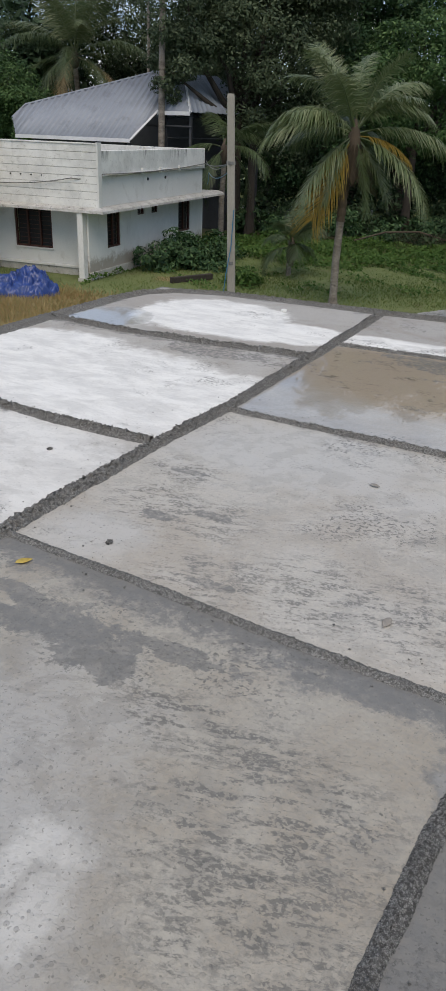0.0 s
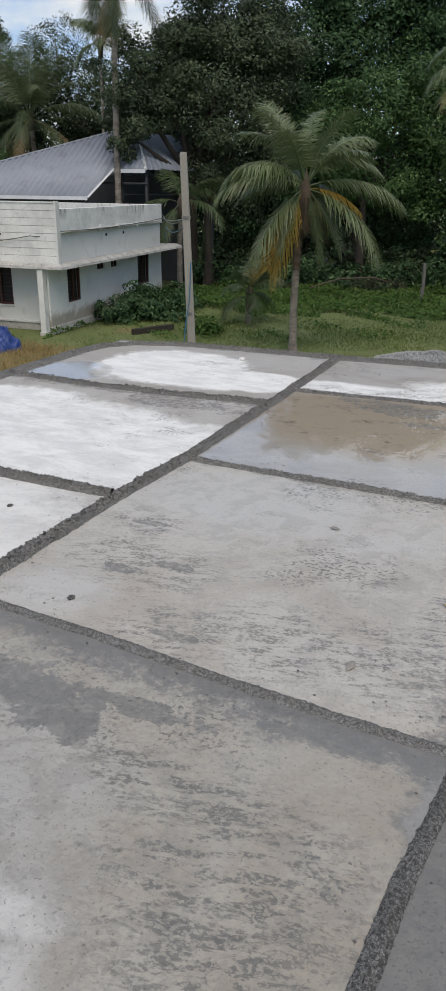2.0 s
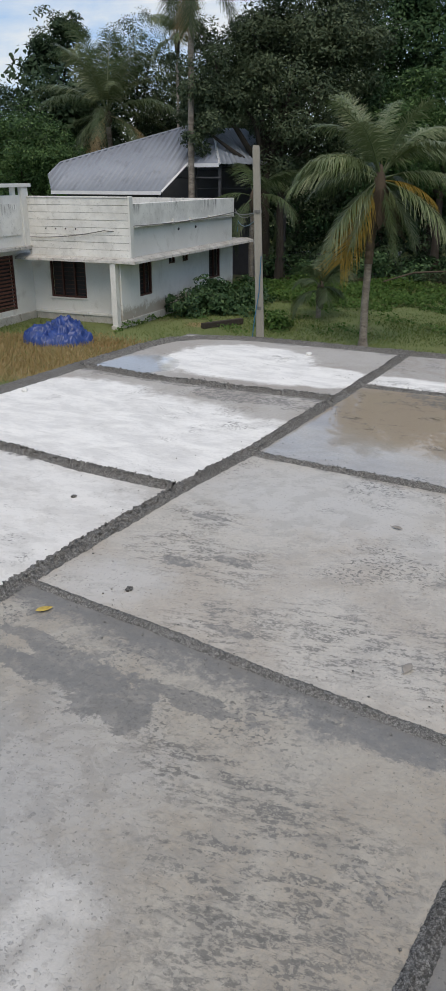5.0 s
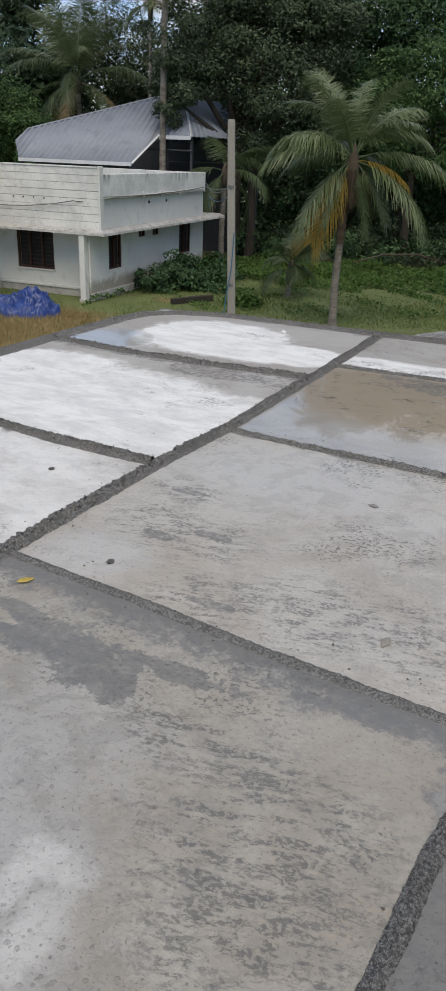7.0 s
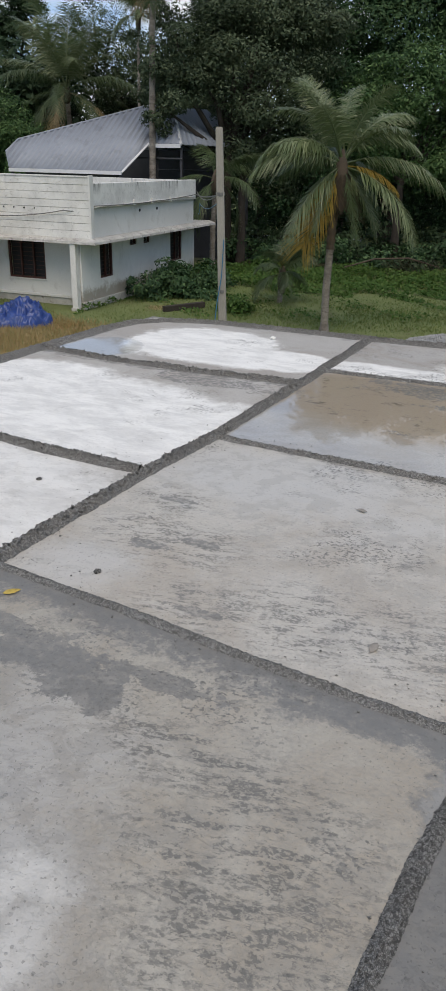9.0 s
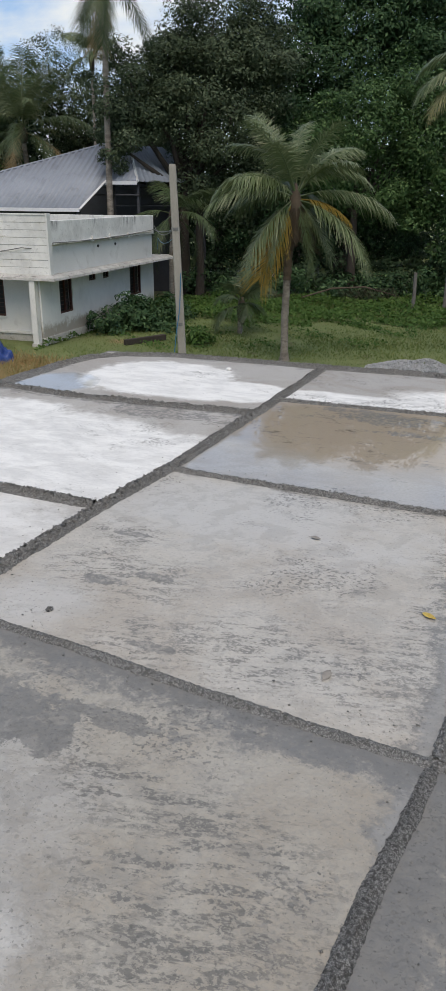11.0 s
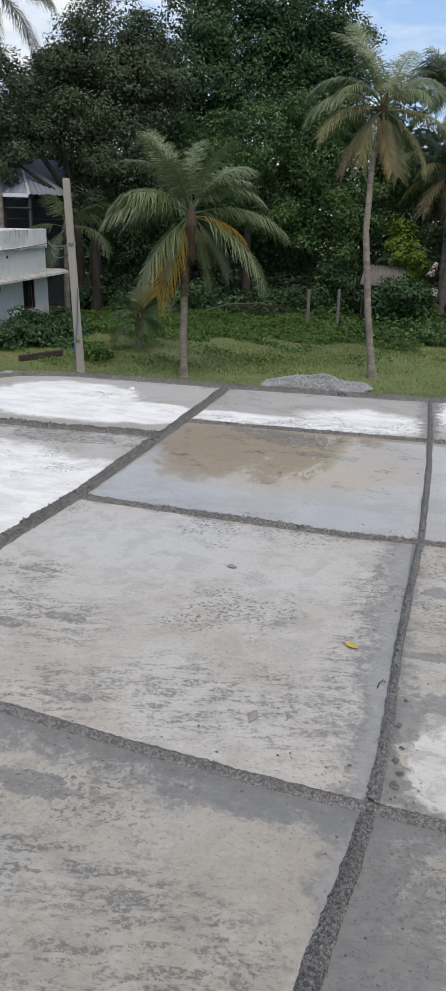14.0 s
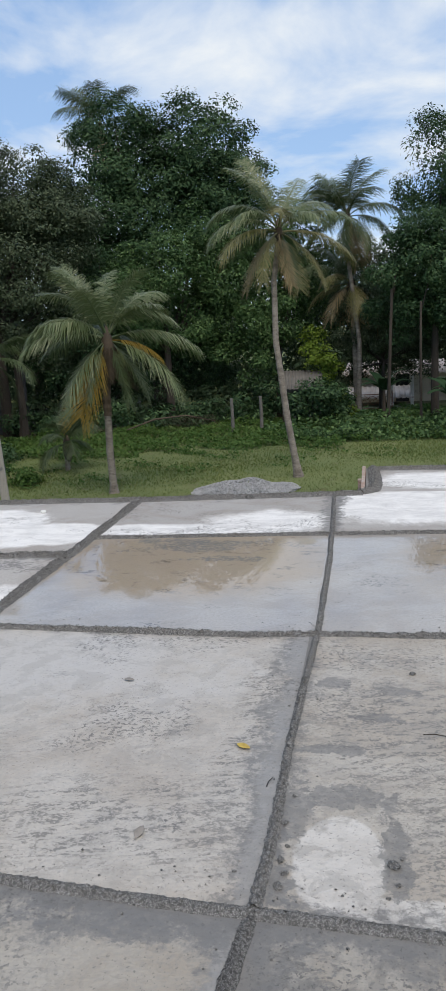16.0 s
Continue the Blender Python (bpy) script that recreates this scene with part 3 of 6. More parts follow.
bay(VA, VB, 2.50, 4.515, tilt=(0.072, 0.0), tone=0.30, damp=0.5, specks=0.42, streak=1.35, smear=(0, 0.15, 0, 0.05), warm=0.9, seed=6.0,
    pitted=((-0.55, -0.36, 0.34, 0.24), (-0.12, -0.80, 0.30, 0.16), (0.45, -0.70, 0.5, 0.24), (-0.72, 0.05, 0.2, 0.14), (0.85, -0.1, 0.10, 0.8)), pales=((-0.2, 0.55, 0.9, 0.45), (-0.75, -0.75, 0.25, 0.2)), darks=((-0.60, -0.45, 0.10, 0.035), (-0.42, -0.33, 0.12, 0.035), (-0.70, 0.05, 0.10, 0.025), (-0.10, -0.85, 0.10, 0.03)))
# pales: sky sheen on the wet left half, put into the colour
bay(VA, -0.29, U0, 2.50, right=bent, tilt=(0.0, 0.072), tone=0.03, wets=((-0.75, 1.35, 0.75, 0.75, 0.12, 0.4),), damp=0.4, specks=0.5, streak=1.4, smear=(0, 0.03, 0, 0.17), bloom=0.34, whites=((0.18, 1.66, 0.11, 0.06, 0.26, 0.4, 12.0), (0.24, 1.48, 0.06, 0.12, 0.26, 0.4, 12.0), (0.11, 1.56, 0.05, 0.10, 0.26, 0.4, 12.0)),
    darks=((-0.46, 2.42, 0.21, 0.11), (-0.26, 2.36, 0.19, 0.11), (-0.15, 2.30, 0.11, 0.07), (-0.62, 2.36, 0.26, 0.05), (0.0, 2.47, 0.28, 0.045), (0.70, 2.57, 0.30, 0.05), (-0.70, 2.50, 0.16, 0.05)), solid=0.62, pitted=((0.60, 1.92, 0.34, 0.34), (0.68, 1.68, 0.24, 0.22), (0.3, 2.2, 0.3, 0.10)), clean=((-0.15, 1.75, 0.45, 0.42),), pales=((-0.35, 1.85, 0.50, 0.45), (-0.1, 1.3, 0.5, 0.4)), warm=1.7, seed=7.0)
# right row
YR = UF + 0.04
bay(VB, V1, 6.64, YR, tone=0.1, whites=((-1.55, 0.2, 1.3, 0.65, 0.16), (0.2, 0.0, 2.0, 0.7, 0.16)), damp=0.05, specks=0.15, streak=2.0, smear=(0.1, 0, 0, 0), seed=8.0)
bay(0.05, V1, YR, UX, tone=0.1, whites=((-0.6, -0.1, 1.7, 0.5, 0.15),), damp=0.05, specks=0.15, streak=2.0, smear=(0.12, 0, 0, 0.18), seed=9.0)
# here too the silt's outline paints where dark trees mirror in the water
bay(VB, V1, 4.53, 6.64, tone=0.1, browns=((-0.7, 0.40, 1.1, 0.85, 0.10, 0.22),), wets=((0, 0, 4.0, 2.6, 0.05),), damp=1.0, specks=0.2, streak=2.5, warm=0.3, seed=10.0)
bay(VB, V1, 2.42, 4.53, tone=0.20, whites=((-2.17, -0.80, 0.15, 0.25, 0.07, 0.05), (-1.95, -0.99, 0.26, 0.06, 0.15, 0.10)), bloom=0.40, damp=0.45, specks=0.6, streak=1.4, smear=(0.07, 0, 0.05, 0), solid=0.6,
    darks=((-2.25, 0.48, 0.12, 0.05), (-1.95, 0.41, 0.10, 0.05), (-2.24, -0.12, 0.14, 0.04), (-2.18, -0.45, 0.16, 0.07), (-2.0, -0.66, 0.05, 0.18), (-1.99, -0.82, 0.04, 0.10), (-2.05, 0.16, 0.14, 0.05), (-2.33, -0.55, 0.06, 0.12), (-2.36, -0.90, 0.05, 0.12)), pitted=((-1.9, 0.0, 0.4, 0.5), (-1.7, -0.7, 0.3, 0.4)), warm=1.4, seed=11.0)
bay(-0.29, V1, U0, 2.42, left=bent, tone=-0.06, damp=0.3, specks=0.85, streak=1.4, smear=(0.28, 0, 0, 0.14), warm=1.6, seed=12.0, darks=((-2.15, 2.25, 0.25, 0.12), (-2.2, 1.7, 0.12, 0.4)), solid=0.4)


def ridge(path, width, height, material, seed, label="rough grey mortar ridge holding curing water", lumps=1.0, taper=()):
    """A hand-laid line of mortar: a rounded ridge, crumbly all over."""
    pts = [Vector((*p, 0)) for p in path]
    lens = [0.0]
    for a, c in zip(pts, pts[1:]):
        lens.append(lens[-1] + (c - a).length)
    step = 0.007 if width < 0.16 else 0.014
    n, m = int(lens[-1] / step), 19
    verts, faces = [], []
    for i in range(n + 1):
        s = lens[-1] * i / n
        k = max(j for j in range(len(pts) - 1) if lens[j] <= s + 1e-9)
        d = (pts[k + 1] - pts[k]).normalized()
        side = Vector((d.y, -d.x, 0))
        wob = 0.007 * fnoise((s, seed, 0), 1.6) + 0.003 * fnoise((s, seed, 4), 7.0)
        c = pts[k] + d * (s - lens[k]) + side * wob
        wd = (width if not taper else taper[k] + (taper[k + 1] - taper[k]) * (s - lens[k]) / (lens[k + 1] - lens[k])) * (1 + 0.16 * fnoise((s, seed, 1), 3.0) + 0.11 * fnoise((s, seed, 7), 13.0) + 0.08 * fnoise((s, seed, 11), 34.0))
        ht = height * (1 + 0.30 * fnoise((s, seed, 2), 2.6))
        for j in range(m):
            q = 2 * j / (m - 1) - 1
            edge = 1 - abs(q)
            p = c + side * (q * wd * 0.62)
            z = ht * (1 - abs(q) ** 1.35)
            r = 0.30 * fnoise((p.x, p.y, 0), 18, seed) + 0.55 * fnoise((p.x, p.y, 3), 60, seed) + 0.65 * fnoise((p.x, p.y, 6), 130, seed)
            z += lumps * 0.016 * r * min(1.0, edge * 3.0)
            p += side * (lumps * (0.007 * fnoise((p.x, p.y, 9), 45, seed) + 0.013 * fnoise((p.x, p.y, 12), 110, seed)) * (0.45 + edge))
            verts.append((p.x, p.y, max(z, 0.003) if edge > 0.01 else -0.006))
    for i in range(n):
        for j in range(m - 1):
            a = i * m + j
            faces.append((a, a + 1, a + m + 1, a + m))
    ob = new("mortar_ridge", fast_mesh("mortar_ridge", verts, faces, material))
    ob.parent = slab
    ob["label"] = label
    return ob


ridge([(-2.37, U0), (-2.34, 2.65), (-2.30, 3.8), (-2.255, 4.5), (-2.235, 6.2), (-2.25, 7.95)], 0.085, 0.036, M_MORTAR_PALE, 1.0, lumps=1.5)
ridge([(-0.42, U0), (-0.335, 1.45), (-0.30, 1.87), (-0.26, 2.15), (-0.225, 2.46)], 0.05, 0.014, M_MORTAR, 2.0, lumps=0.55, taper=(0.054, 0.054, 0.050, 0.046, 0.040))
ridge([(-0.225, 2.45), (-0.214, 2.7), (-0.205, 3.8), (-0.18, 4.5), (-0.18, 5.4), (-0.205, 6.7), (-0.26, 8.15)], 0.05, 0.024, M_MORTAR_PALE, 2.5, lumps=0.9, taper=(0.036, 0.034, 0.032, 0.032, 0.034, 0.036, 0.036))
ridge([(-2.30, 2.575), (-1.65, 2.535), (-1.06, 2.475), (-0.6, 2.44), (VB, 2.428), (0.33, 2.41), (V1, 2.35)], 0.044, 0.015, M_MORTAR_PALE, 3.0, lumps=0.7)
ridge([(V0 + 0.05, 3.90), (-3.5, 3.855), (-3.0, 3.80), (-2.34, 3.80)], 0.08, 0.036, M_MORTAR_PALE, 4.0, lumps=1.4)
ridge([(V0 + 0.1, 5.96), (-4.0, 5.885), (-3.46, 5.905), (-2.9, 5.935), (-2.26, 6.0)], 0.075, 0.034, M_MORTAR_PALE, 5.0, lumps=1.4)
ridge([(-2.24, 4.53), (-1.3, 4.505), (-0.6, 4.49), (-0.2, 4.53), (0.6, 4.53), (V1, 4.56)], 0.044, 0.026, M_MORTAR_PALE, 6.0)
ridge([(-2.22, 6.48), (-1.4, 6.55), (-0.25, 6.61), (0.65, 6.66), (V1, 6.68)], 0.044, 0.026, M_MORTAR_PALE, 7.0)
ridge([(V0 + 0.06, 1.4), (VA - 0.04, 1.38)], 0.105, 0.046, M_MORTAR, 8.0)
RIM = "low grey mortar rim along the slab's edge"
ridge([(V0 + 0.10, 6.9), (V0 + 0.18, 7.40), (-4.45, 7.68), (-3.97, 7.86), (-3.3, 7.92), (-2.4, 7.95), (-1.8, 7.98), (0.02, 8.16)], 0.15, 0.030, M_RIM, 9.0, RIM, 1.3)
ridge([(V0 + 0.09, U0), (V0 + 0.08, 4.0), (V0 + 0.10, 6.95)], 0.17, 0.026, M_RIM, 10.0, RIM, 1.3)
ridge([(0.0, 8.17), (0.12, 8.27), (0.16, 8.6), (0.13, UX - 0.05)], 0.12, 0.05, M_RIM, 11.0, RIM, 1.3)
ridge([(0.10, UX - 0.07), (2.0, UX - 0.06), (V1, UX - 0.06)], 0.15, 0.030, M_RIM, 12.0, RIM, 1.3)

board = thing("shuttering_board", "mortar-smeared reddish wooden shuttering board on the slab edge", "board", SLAB)
part("plank", box_bm(0.005, 0.045, UF + 0.01, UX - 0.02, -0.22, 0.032, bevel=0.006), M_BOARD, board)
part("batten", box_bm(-0.035, 0.004, UF + 0.55, UF + 0.63, -0.35, 0.02, bevel=0.005), M_BOARD, board)


def lump(name, place, size, material, label, category, seed, squash=0.6):
    """A small crumbled lump lying on the slab."""
    b = bmesh.new()
    bmesh.ops.create_icosphere(b, subdivisions=3, radius=1.0)
    for v in b.verts:
        k = 1 + 0.35 * fnoise(v.co, 1.6, seed) + 0.2 * fnoise(v.co, 4.0, seed)
        v.co = Vector((v.co.x * size * k, v.co.y * size * 0.75 * k, max(-0.25, v.co.z) * size * squash * k + size * squash * 0.25))
    ob = new(name, mesh_of(b, name, material))
    ob.location = (place[0], place[1], 0.001)
    ob.rotation_euler = (0, 0, seed)
    return tagged(ob, label, category, group="loose lumps on the slab")


lump("mortar_lump", (-0.61, 3.26), 0.019, M_MORTAR, "small dark lump of mortar on the slab", "lump", 1.0)
lump("mortar_lump", (1.265, 2.375), 0.022, M_MORTAR_PALE, "dark fist of mortar beside a white patch", "lump", 2.0)
lump("mortar_lump", (1.94, 3.59), 0.016, M_MORTAR, "small dark pebble of mortar on the slab", "lump", 3.0)
lump("pebble", (0.20, 8.05), 0.035, M_WHITE, "pale stone near the slab's far edge", "pebble", 4.0)
lump("pebble", (-2.16, 6.45), 0.035, M_WHITE, "pale stone on the slab's rim", "pebble", 5.0)
lump("mortar_lump", (2.25, 7.75), 0.045, M_MORTAR, "dark crumbs of mortar at the slab's far rim", "lump", 6.0)
lump("mortar_lump", (-1.13, 4.25), 0.016, M_MORTAR, "small grey crumb of mortar on white concrete", "lump", 7.0)

for i, (u, v, size) in enumerate(((-0.165, 2.55, 0.017), (-0.150, 2.61, 0.013), (-0.170, 2.67, 0.015), (-0.155, 2.74, 0.009), (-0.175, 2.86, 0.012), (-0.160, 3.02, 0.008), (-0.31, 2.60, 0.007), (0.20, 2.60, 0.010), (0.17, 2.54, 0.008), (0.215, 2.72, 0.007))):
    p = SLAB @ Vector((u, v, 0))
    lump("mortar_clod", (p.x, p.y), size, M_MORTAR_PALE, "small grey clod of mortar fallen beside a ridge", "lump", 11.0 + i * 1.3)


def crumbs():
    """Loose crumbs beside the ridges."""
    rng = np.random.default_rng(5)
    lines = [((VA, 2.6), (VA, 8.1), 320), ((VB, 0.8), (VB, 6.0), 300), ((VA, 2.58), (VB, 2.46), 200), ((VB, 2.46), (1.2, 2.4), 140), ((-4.8, 3.88), (VA, 3.83), 120), ((-4.8, 6.02), (VA, 6.12), 90), ((VA, 4.55), (1.0, 4.58), 150)]
    verts, faces = [], []
    oct_v = np.array([(1, 0, 0), (-1, 0, 0), (0, 1, 0), (0, -1, 0), (0, 0, 1), (0, 0, -0.4)])
    oct_f = [(0, 2, 4), (2, 1, 4), (1, 3, 4), (3, 0, 4), (2, 0, 5), (1, 2, 5), (3, 1, 5), (0, 3, 5)]
    for a, c, n in lines:
        a, c = np.array(a), np.array(c)
        d = (c - a) / np.linalg.norm(c - a)
        side = np.array((d[1], -d[0]))
        for _ in range(n):
            p = a + (c - a) * rng.random() + side * rng.normal(0, 0.10)
            s = 0.0018 + 0.004 * rng.random() ** 3
            q = oct_v * s * rng.uniform(0.6, 1.3, (6, 3)) + np.array((p[0], p[1], s * 0.4))
            k = len(verts)
            verts += q.tolist()
            faces += [tuple(k + i for i in f) for f in oct_f]
    ob = new("mortar_crumbs", fast_mesh("mortar_crumbs", verts, faces, M_MORTAR_PALE))
    ob.matrix_world = SLAB
    tagged(ob, "loose dark mortar crumbs scattered beside the ridges", "crumbs", kind="stuff")


crumbs()


def fallen_leaf(x, y, turn, length, material, label, curl=0.25):
    b = bmesh.new()
    n = 9
    rows = []
    for i in range(n):
        s = i / (n - 1)
        w = length * 0.21 * math.sin(math.pi * s ** 0.85) ** 0.8 + 0.0008
        z = length * curl * (s - 0.5) ** 2
        rows.append([b.verts.new((length * (s - 0.5), w, z + w * 0.5)), b.verts.new((length * (s - 0.5), 0, z)), b.verts.new((length * (s - 0.5), -w, z + w * 0.3))])
    for r0, r1 in zip(rows, rows[1:]):
        for j in range(2):
            b.faces.new((r0[j], r1[j], r1[j + 1], r0[j + 1]))
    leaf = thing("fallen_leaf", label, "leaf", pose(x, y, 0.004, 0, 0, turn), group="fallen leaves")
    blade = part("blade", b, material, leaf, smooth=True)
    mod = blade.modifiers.new("thick", "SOLIDIFY")
    mod.thickness = 0.0012
    part("stalk", tube(bmesh.new(), [(-length * 0.5, 0, length * curl * 0.25), (-length * 0.72, length * 0.04, length * 0.05)], [0.0012, 0.0009], 5), M_LEAF_OLD, leaf)


fallen_leaf(0.99, 3.205, -50, 0.068, M_LEAF_FALLEN, "curled yellow fallen leaf on damp concrete")
fallen_leaf(-0.92, 3.06, 30, 0.072, M_LEAF_FALLEN, "yellow fallen leaf beside a mortar ridge")
fallen_leaf(0.606, 3.99, -30, 0.058, M_LEAF_OLD, "small grey-brown fallen leaf on damp concrete", 0.1)
fallen_leaf(0.507, 2.785, 60, 0.070, M_LEAF_OLD, "pale wet leaf stuck to the concrete", 0.02)
twig = thing("twig", "thin dark curved twig lying on the concrete", "twig", pose(1.78, 3.02, 0.003, 0, 0, -35))
part("stem", tube(bmesh.new(), [(-0.07, 0, 0.003), (-0.02, 0.010, 0.006), (0.04, 0.008, 0.004), (0.08, -0.012, 0.003)], [0.0022, 0.002, 0.0018, 0.001], 5), M_BARK, twig)
twig2 = thing("twig", "short dark twig lying on the concrete", "twig", pose(1.02, 2.93, 0.003, 0, 0, 50))
part("stem", tube(bmesh.new(), [(-0.03, 0, 0.003), (0.0, 0.004, 0.005), (0.035, 0.0, 0.003)], [0.0022, 0.002, 0.0012], 5), M_BARK, twig2)


# ---- the white house: its front runs along -x from its corner, its side along y ----
HOUSE = pose(-5.48, 27.1, -0.065, 0, 0, -18.5)
house = thing("white_house", "white flat-roofed house with tall parapets and dark windows", "house", HOUSE)


def hbox(name, mat, x0, x1, y0, y1, z0, z1, bevel=0.012, parent=house, label=""):
    return part(name, box_bm(x0, x1, y0, y1, z0, z1, bevel=bevel), mat, parent, label)


ZC = -1.05                                    # underside of the ledge
# walls round openings
SIDE_OPEN = ((1.60, 2.55, -2.37, -1.10), (3.92, 4.48, -1.42, -1.12), (5.10, 5.64, -1.44, -1.12), (7.62, 8.80, -2.40, -1.13))


def wall_with_openings(name, along, fixed0, fixed1, a0, a1, z0, z1, holes, mat, parent):
    """A wall along x or y, as blocks round its openings."""
    bm = bmesh.new()
    cuts = sorted(holes)
    edge = a0
    for h0, h1, hz0, hz1 in cuts:
        for lo, hi, q0, q1 in ((edge, h0, z0, z1), (h0, h1, z0, hz0), (h0, h1, hz1, z1)):
            if hi - lo > 1e-4 and q1 - q0 > 1e-4:
                if along == "y":
                    box(bm, fixed0, fixed1, lo, hi, q0, q1)
                else:
                    box(bm, lo, hi, fixed0, fixed1, q0, q1)
        edge = h1
    if along == "y":
        box(bm, fixed0, fixed1, edge, a1, z0, z1)
    else:
        box(bm, edge, a1, fixed0, fixed1, z0, z1)
    bmesh.ops.remove_doubles(bm, verts=bm.verts, dist=0.0005)
    return part(name, bm, mat, parent)


wall_with_openings("side_wall", "y", -0.97, -0.75, 0.30, 10.2, -3.05, ZC, SIDE_OPEN, M_SIDEWALL, house)
wall_with_openings("front_wall", "x", 1.10, 1.32, -5.10, -0.97, -3.05, ZC, ((-4.32, -2.74, -2.48, -1.11),), M_GREYWALL, house)
hbox("plinth", M_PLINTH, -0.99, -0.69, 0.28, 10.25, G - 0.15, -3.05, 0.02)
hbox("plinth", M_PLINTH, -5.04, -0.99, 1.03, 1.36, G - 0.15, -3.07, 0.02)
hbox("plinth_ledge", M_WHITE, -5.04, -0.75, 0.98, 1.09, -3.07, -2.99, 0.01)
hbox("corner_column", M_WHITE, -1.02, -0.80, 0.02, 0.26, G - 0.1, ZC, 0.015, label="white square corner column")
hbox("porch_floor", M_PLINTH, -1.06, -0.78, -0.02, 1.02, G - 0.15, -3.2, 0.02)
# wing on the far left with its louvred window
wall_with_openings("wing_wall", "y", -5.30, -5.10, -4.2, 1.32, -3.05, -0.70, ((-1.15, 0.02, -2.85, -0.92),), M_GREYWALL, house)
hbox("wing_front_wall", M_GREYWALL, -9.0, -5.30, -4.2, -4.0, -3.05, -0.70)
hbox("wing_plinth", M_PLINTH, -5.36, -5.04, -4.25, 1.03, G - 0.15, -3.05, 0.02)
hbox("wing_ledge", M_CHAJJA, -9.0, -4.40, -4.7, 0.45, -0.70, -0.58, 0.02)
hbox("wing_parapet", M_WHITE, -4.72, -4.56, -4.3, 0.36, -0.58, 1.12, 0.012)
hbox("wing_cap", M_WHITE, -4.80, -4.44, -4.4, 0.56, 1.38, 1.50, 0.015)
for yy in (-3.2, -2.2, -1.2, -0.35):
    hbox("wing_baluster", M_WHITE, -4.70, -4.58, yy, yy + 0.18, 1.12, 1.38, 0.008)
hbox("wing_pilaster", M_WHITE, -4.62, -4.48, 0.02, 0.40, -0.58, 1.38, 0.01)
hbox("wing_panel", M_BAND, -4.562, -4.52, -1.75, -0.15, -0.2, 0.85, 0.008)
hbox("wing_rear_parapet", M_WHITE, -9.0, -4.72, -4.3, -4.12, -0.58, 1.08, 0.012)
# ledge: flat slab with a slightly flared top
b = bmesh.new()
prof = [(-0.02, ZC), (0.0, ZC + 0.08), (0.26, ZC + 0.17), (0.9, ZC + 0.19), (0.9, ZC)]
ring_f = [b.verts.new((-5.0, y, z)) for y, z in prof]
ring_c = [b.verts.new((-y, y, z)) for y, z in prof]
ring_b = [b.verts.new((-y, 10.9, z)) for y, z in prof]
for r0, r1 in ((ring_f, ring_c), (ring_c, ring_b)):
    for j in range(len(prof)):
        b.faces.new((r0[j], r1[j], r1[(j + 1) % len(prof)], r0[(j + 1) % len(prof)]))
b.faces.new(ring_f[::-1])
b.faces.new(ring_b)
bmesh.ops.recalc_face_normals(b, faces=b.faces)
part("ledge", b, M_CHAJJA, house, "stained concrete ledge over the windows")
hbox("roof_deck", M_CONCRETE, -8.8, -0.97, 1.32, 10.2, ZC + 0.02, ZC + 0.17, 0.0)
# the front parapet: laid in eight courses with grooves between
zf0, zf1 = ZC + 0.17, 1.06
for i in range(8):
    z0 = zf0 + (zf1 - zf0) * i / 8
    z1 = zf0 + (zf1 - zf0) * (i + 1) / 8 - 0.016
    hbox("parapet_course", M_FRONT, -4.54, -0.32, 0.30 - (0.03 if i == 0 else 0.004 * (i % 3)), 0.46, z0, z1, 0.006)
hbox("parapet_core", M_CHAJJA, -4.54, -0.33, 0.312, 0.45, zf0 - 0.01, zf1 - 0.02, 0.0)
hbox("parapet_coping", M_FRONT, -4.54, -0.30, 0.27, 0.49, zf1 - 0.016, zf1 + 0.03, 0.01)
hbox("parapet_edge", M_WHITE, -0.335, -0.265, 0.26, 0.50, zf0, zf1 + 0.05, 0.01)
for i in range(4):
    part("weep_pipe", tube(bmesh.new(), [(-3.75 + 0.42 * i, 0.34, 0.04), (-3.75 + 0.42 * i, 0.27, 0.02)], [0.022, 0.022], 8), M_DARK, house)
# the side parapet: a lower wall and a heavier mildewed band over it
hbox("side_parapet", M_GREYWALL, -0.56, -0.40, 0.50, 9.3, zf0, 0.10, 0.01)
hbox("side_band", M_BAND, -0.60, -0.31, 0.50, 9.32, 0.10, 0.86, 0.014, label="white band streaked with black mildew")
hbox("side_band_lip", M_CHAJJA, -0.61, -0.29, 0.50, 9.34, 0.085, 0.115, 0.006)
hbox("back_parapet", M_WHITE, -3.0, -0.60, 9.14, 9.30, zf0, 0.84, 0.01)
hbox("inner_parapet", M_WHITE, -3.4, -0.62, 3.9, 4.05, zf0, 0.98, 0.01)
hbox("inner_kerb", M_WHITE, -2.8, -0.62, 4.9, 5.1, zf0, 0.95, 0.02)
for yy in (4.1, 5.6):
    part("spout", tube(bmesh.new(), [(-0.5, yy, -0.12), (-0.37, yy, -0.14)], [0.055, 0.055], 10), M_DARK, house)
pipe_pts = [(-0.27, 0.55 + 0.45 * i, 0.10 + 0.02 * math.sin(i * 1.3) + 0.006 * i) for i in range(20)]
part("pipe", tube(bmesh.new(), pipe_pts, [0.022] * 20, 8), M_PIPE, house, "thin white pipe along the parapet")
for yy in (3.4, 4.9, 6.6):
    hbox("pipe_clip", M_PIPE, -0.33, -0.23, yy, yy + 0.09, 0.06, 0.26, 0.02)


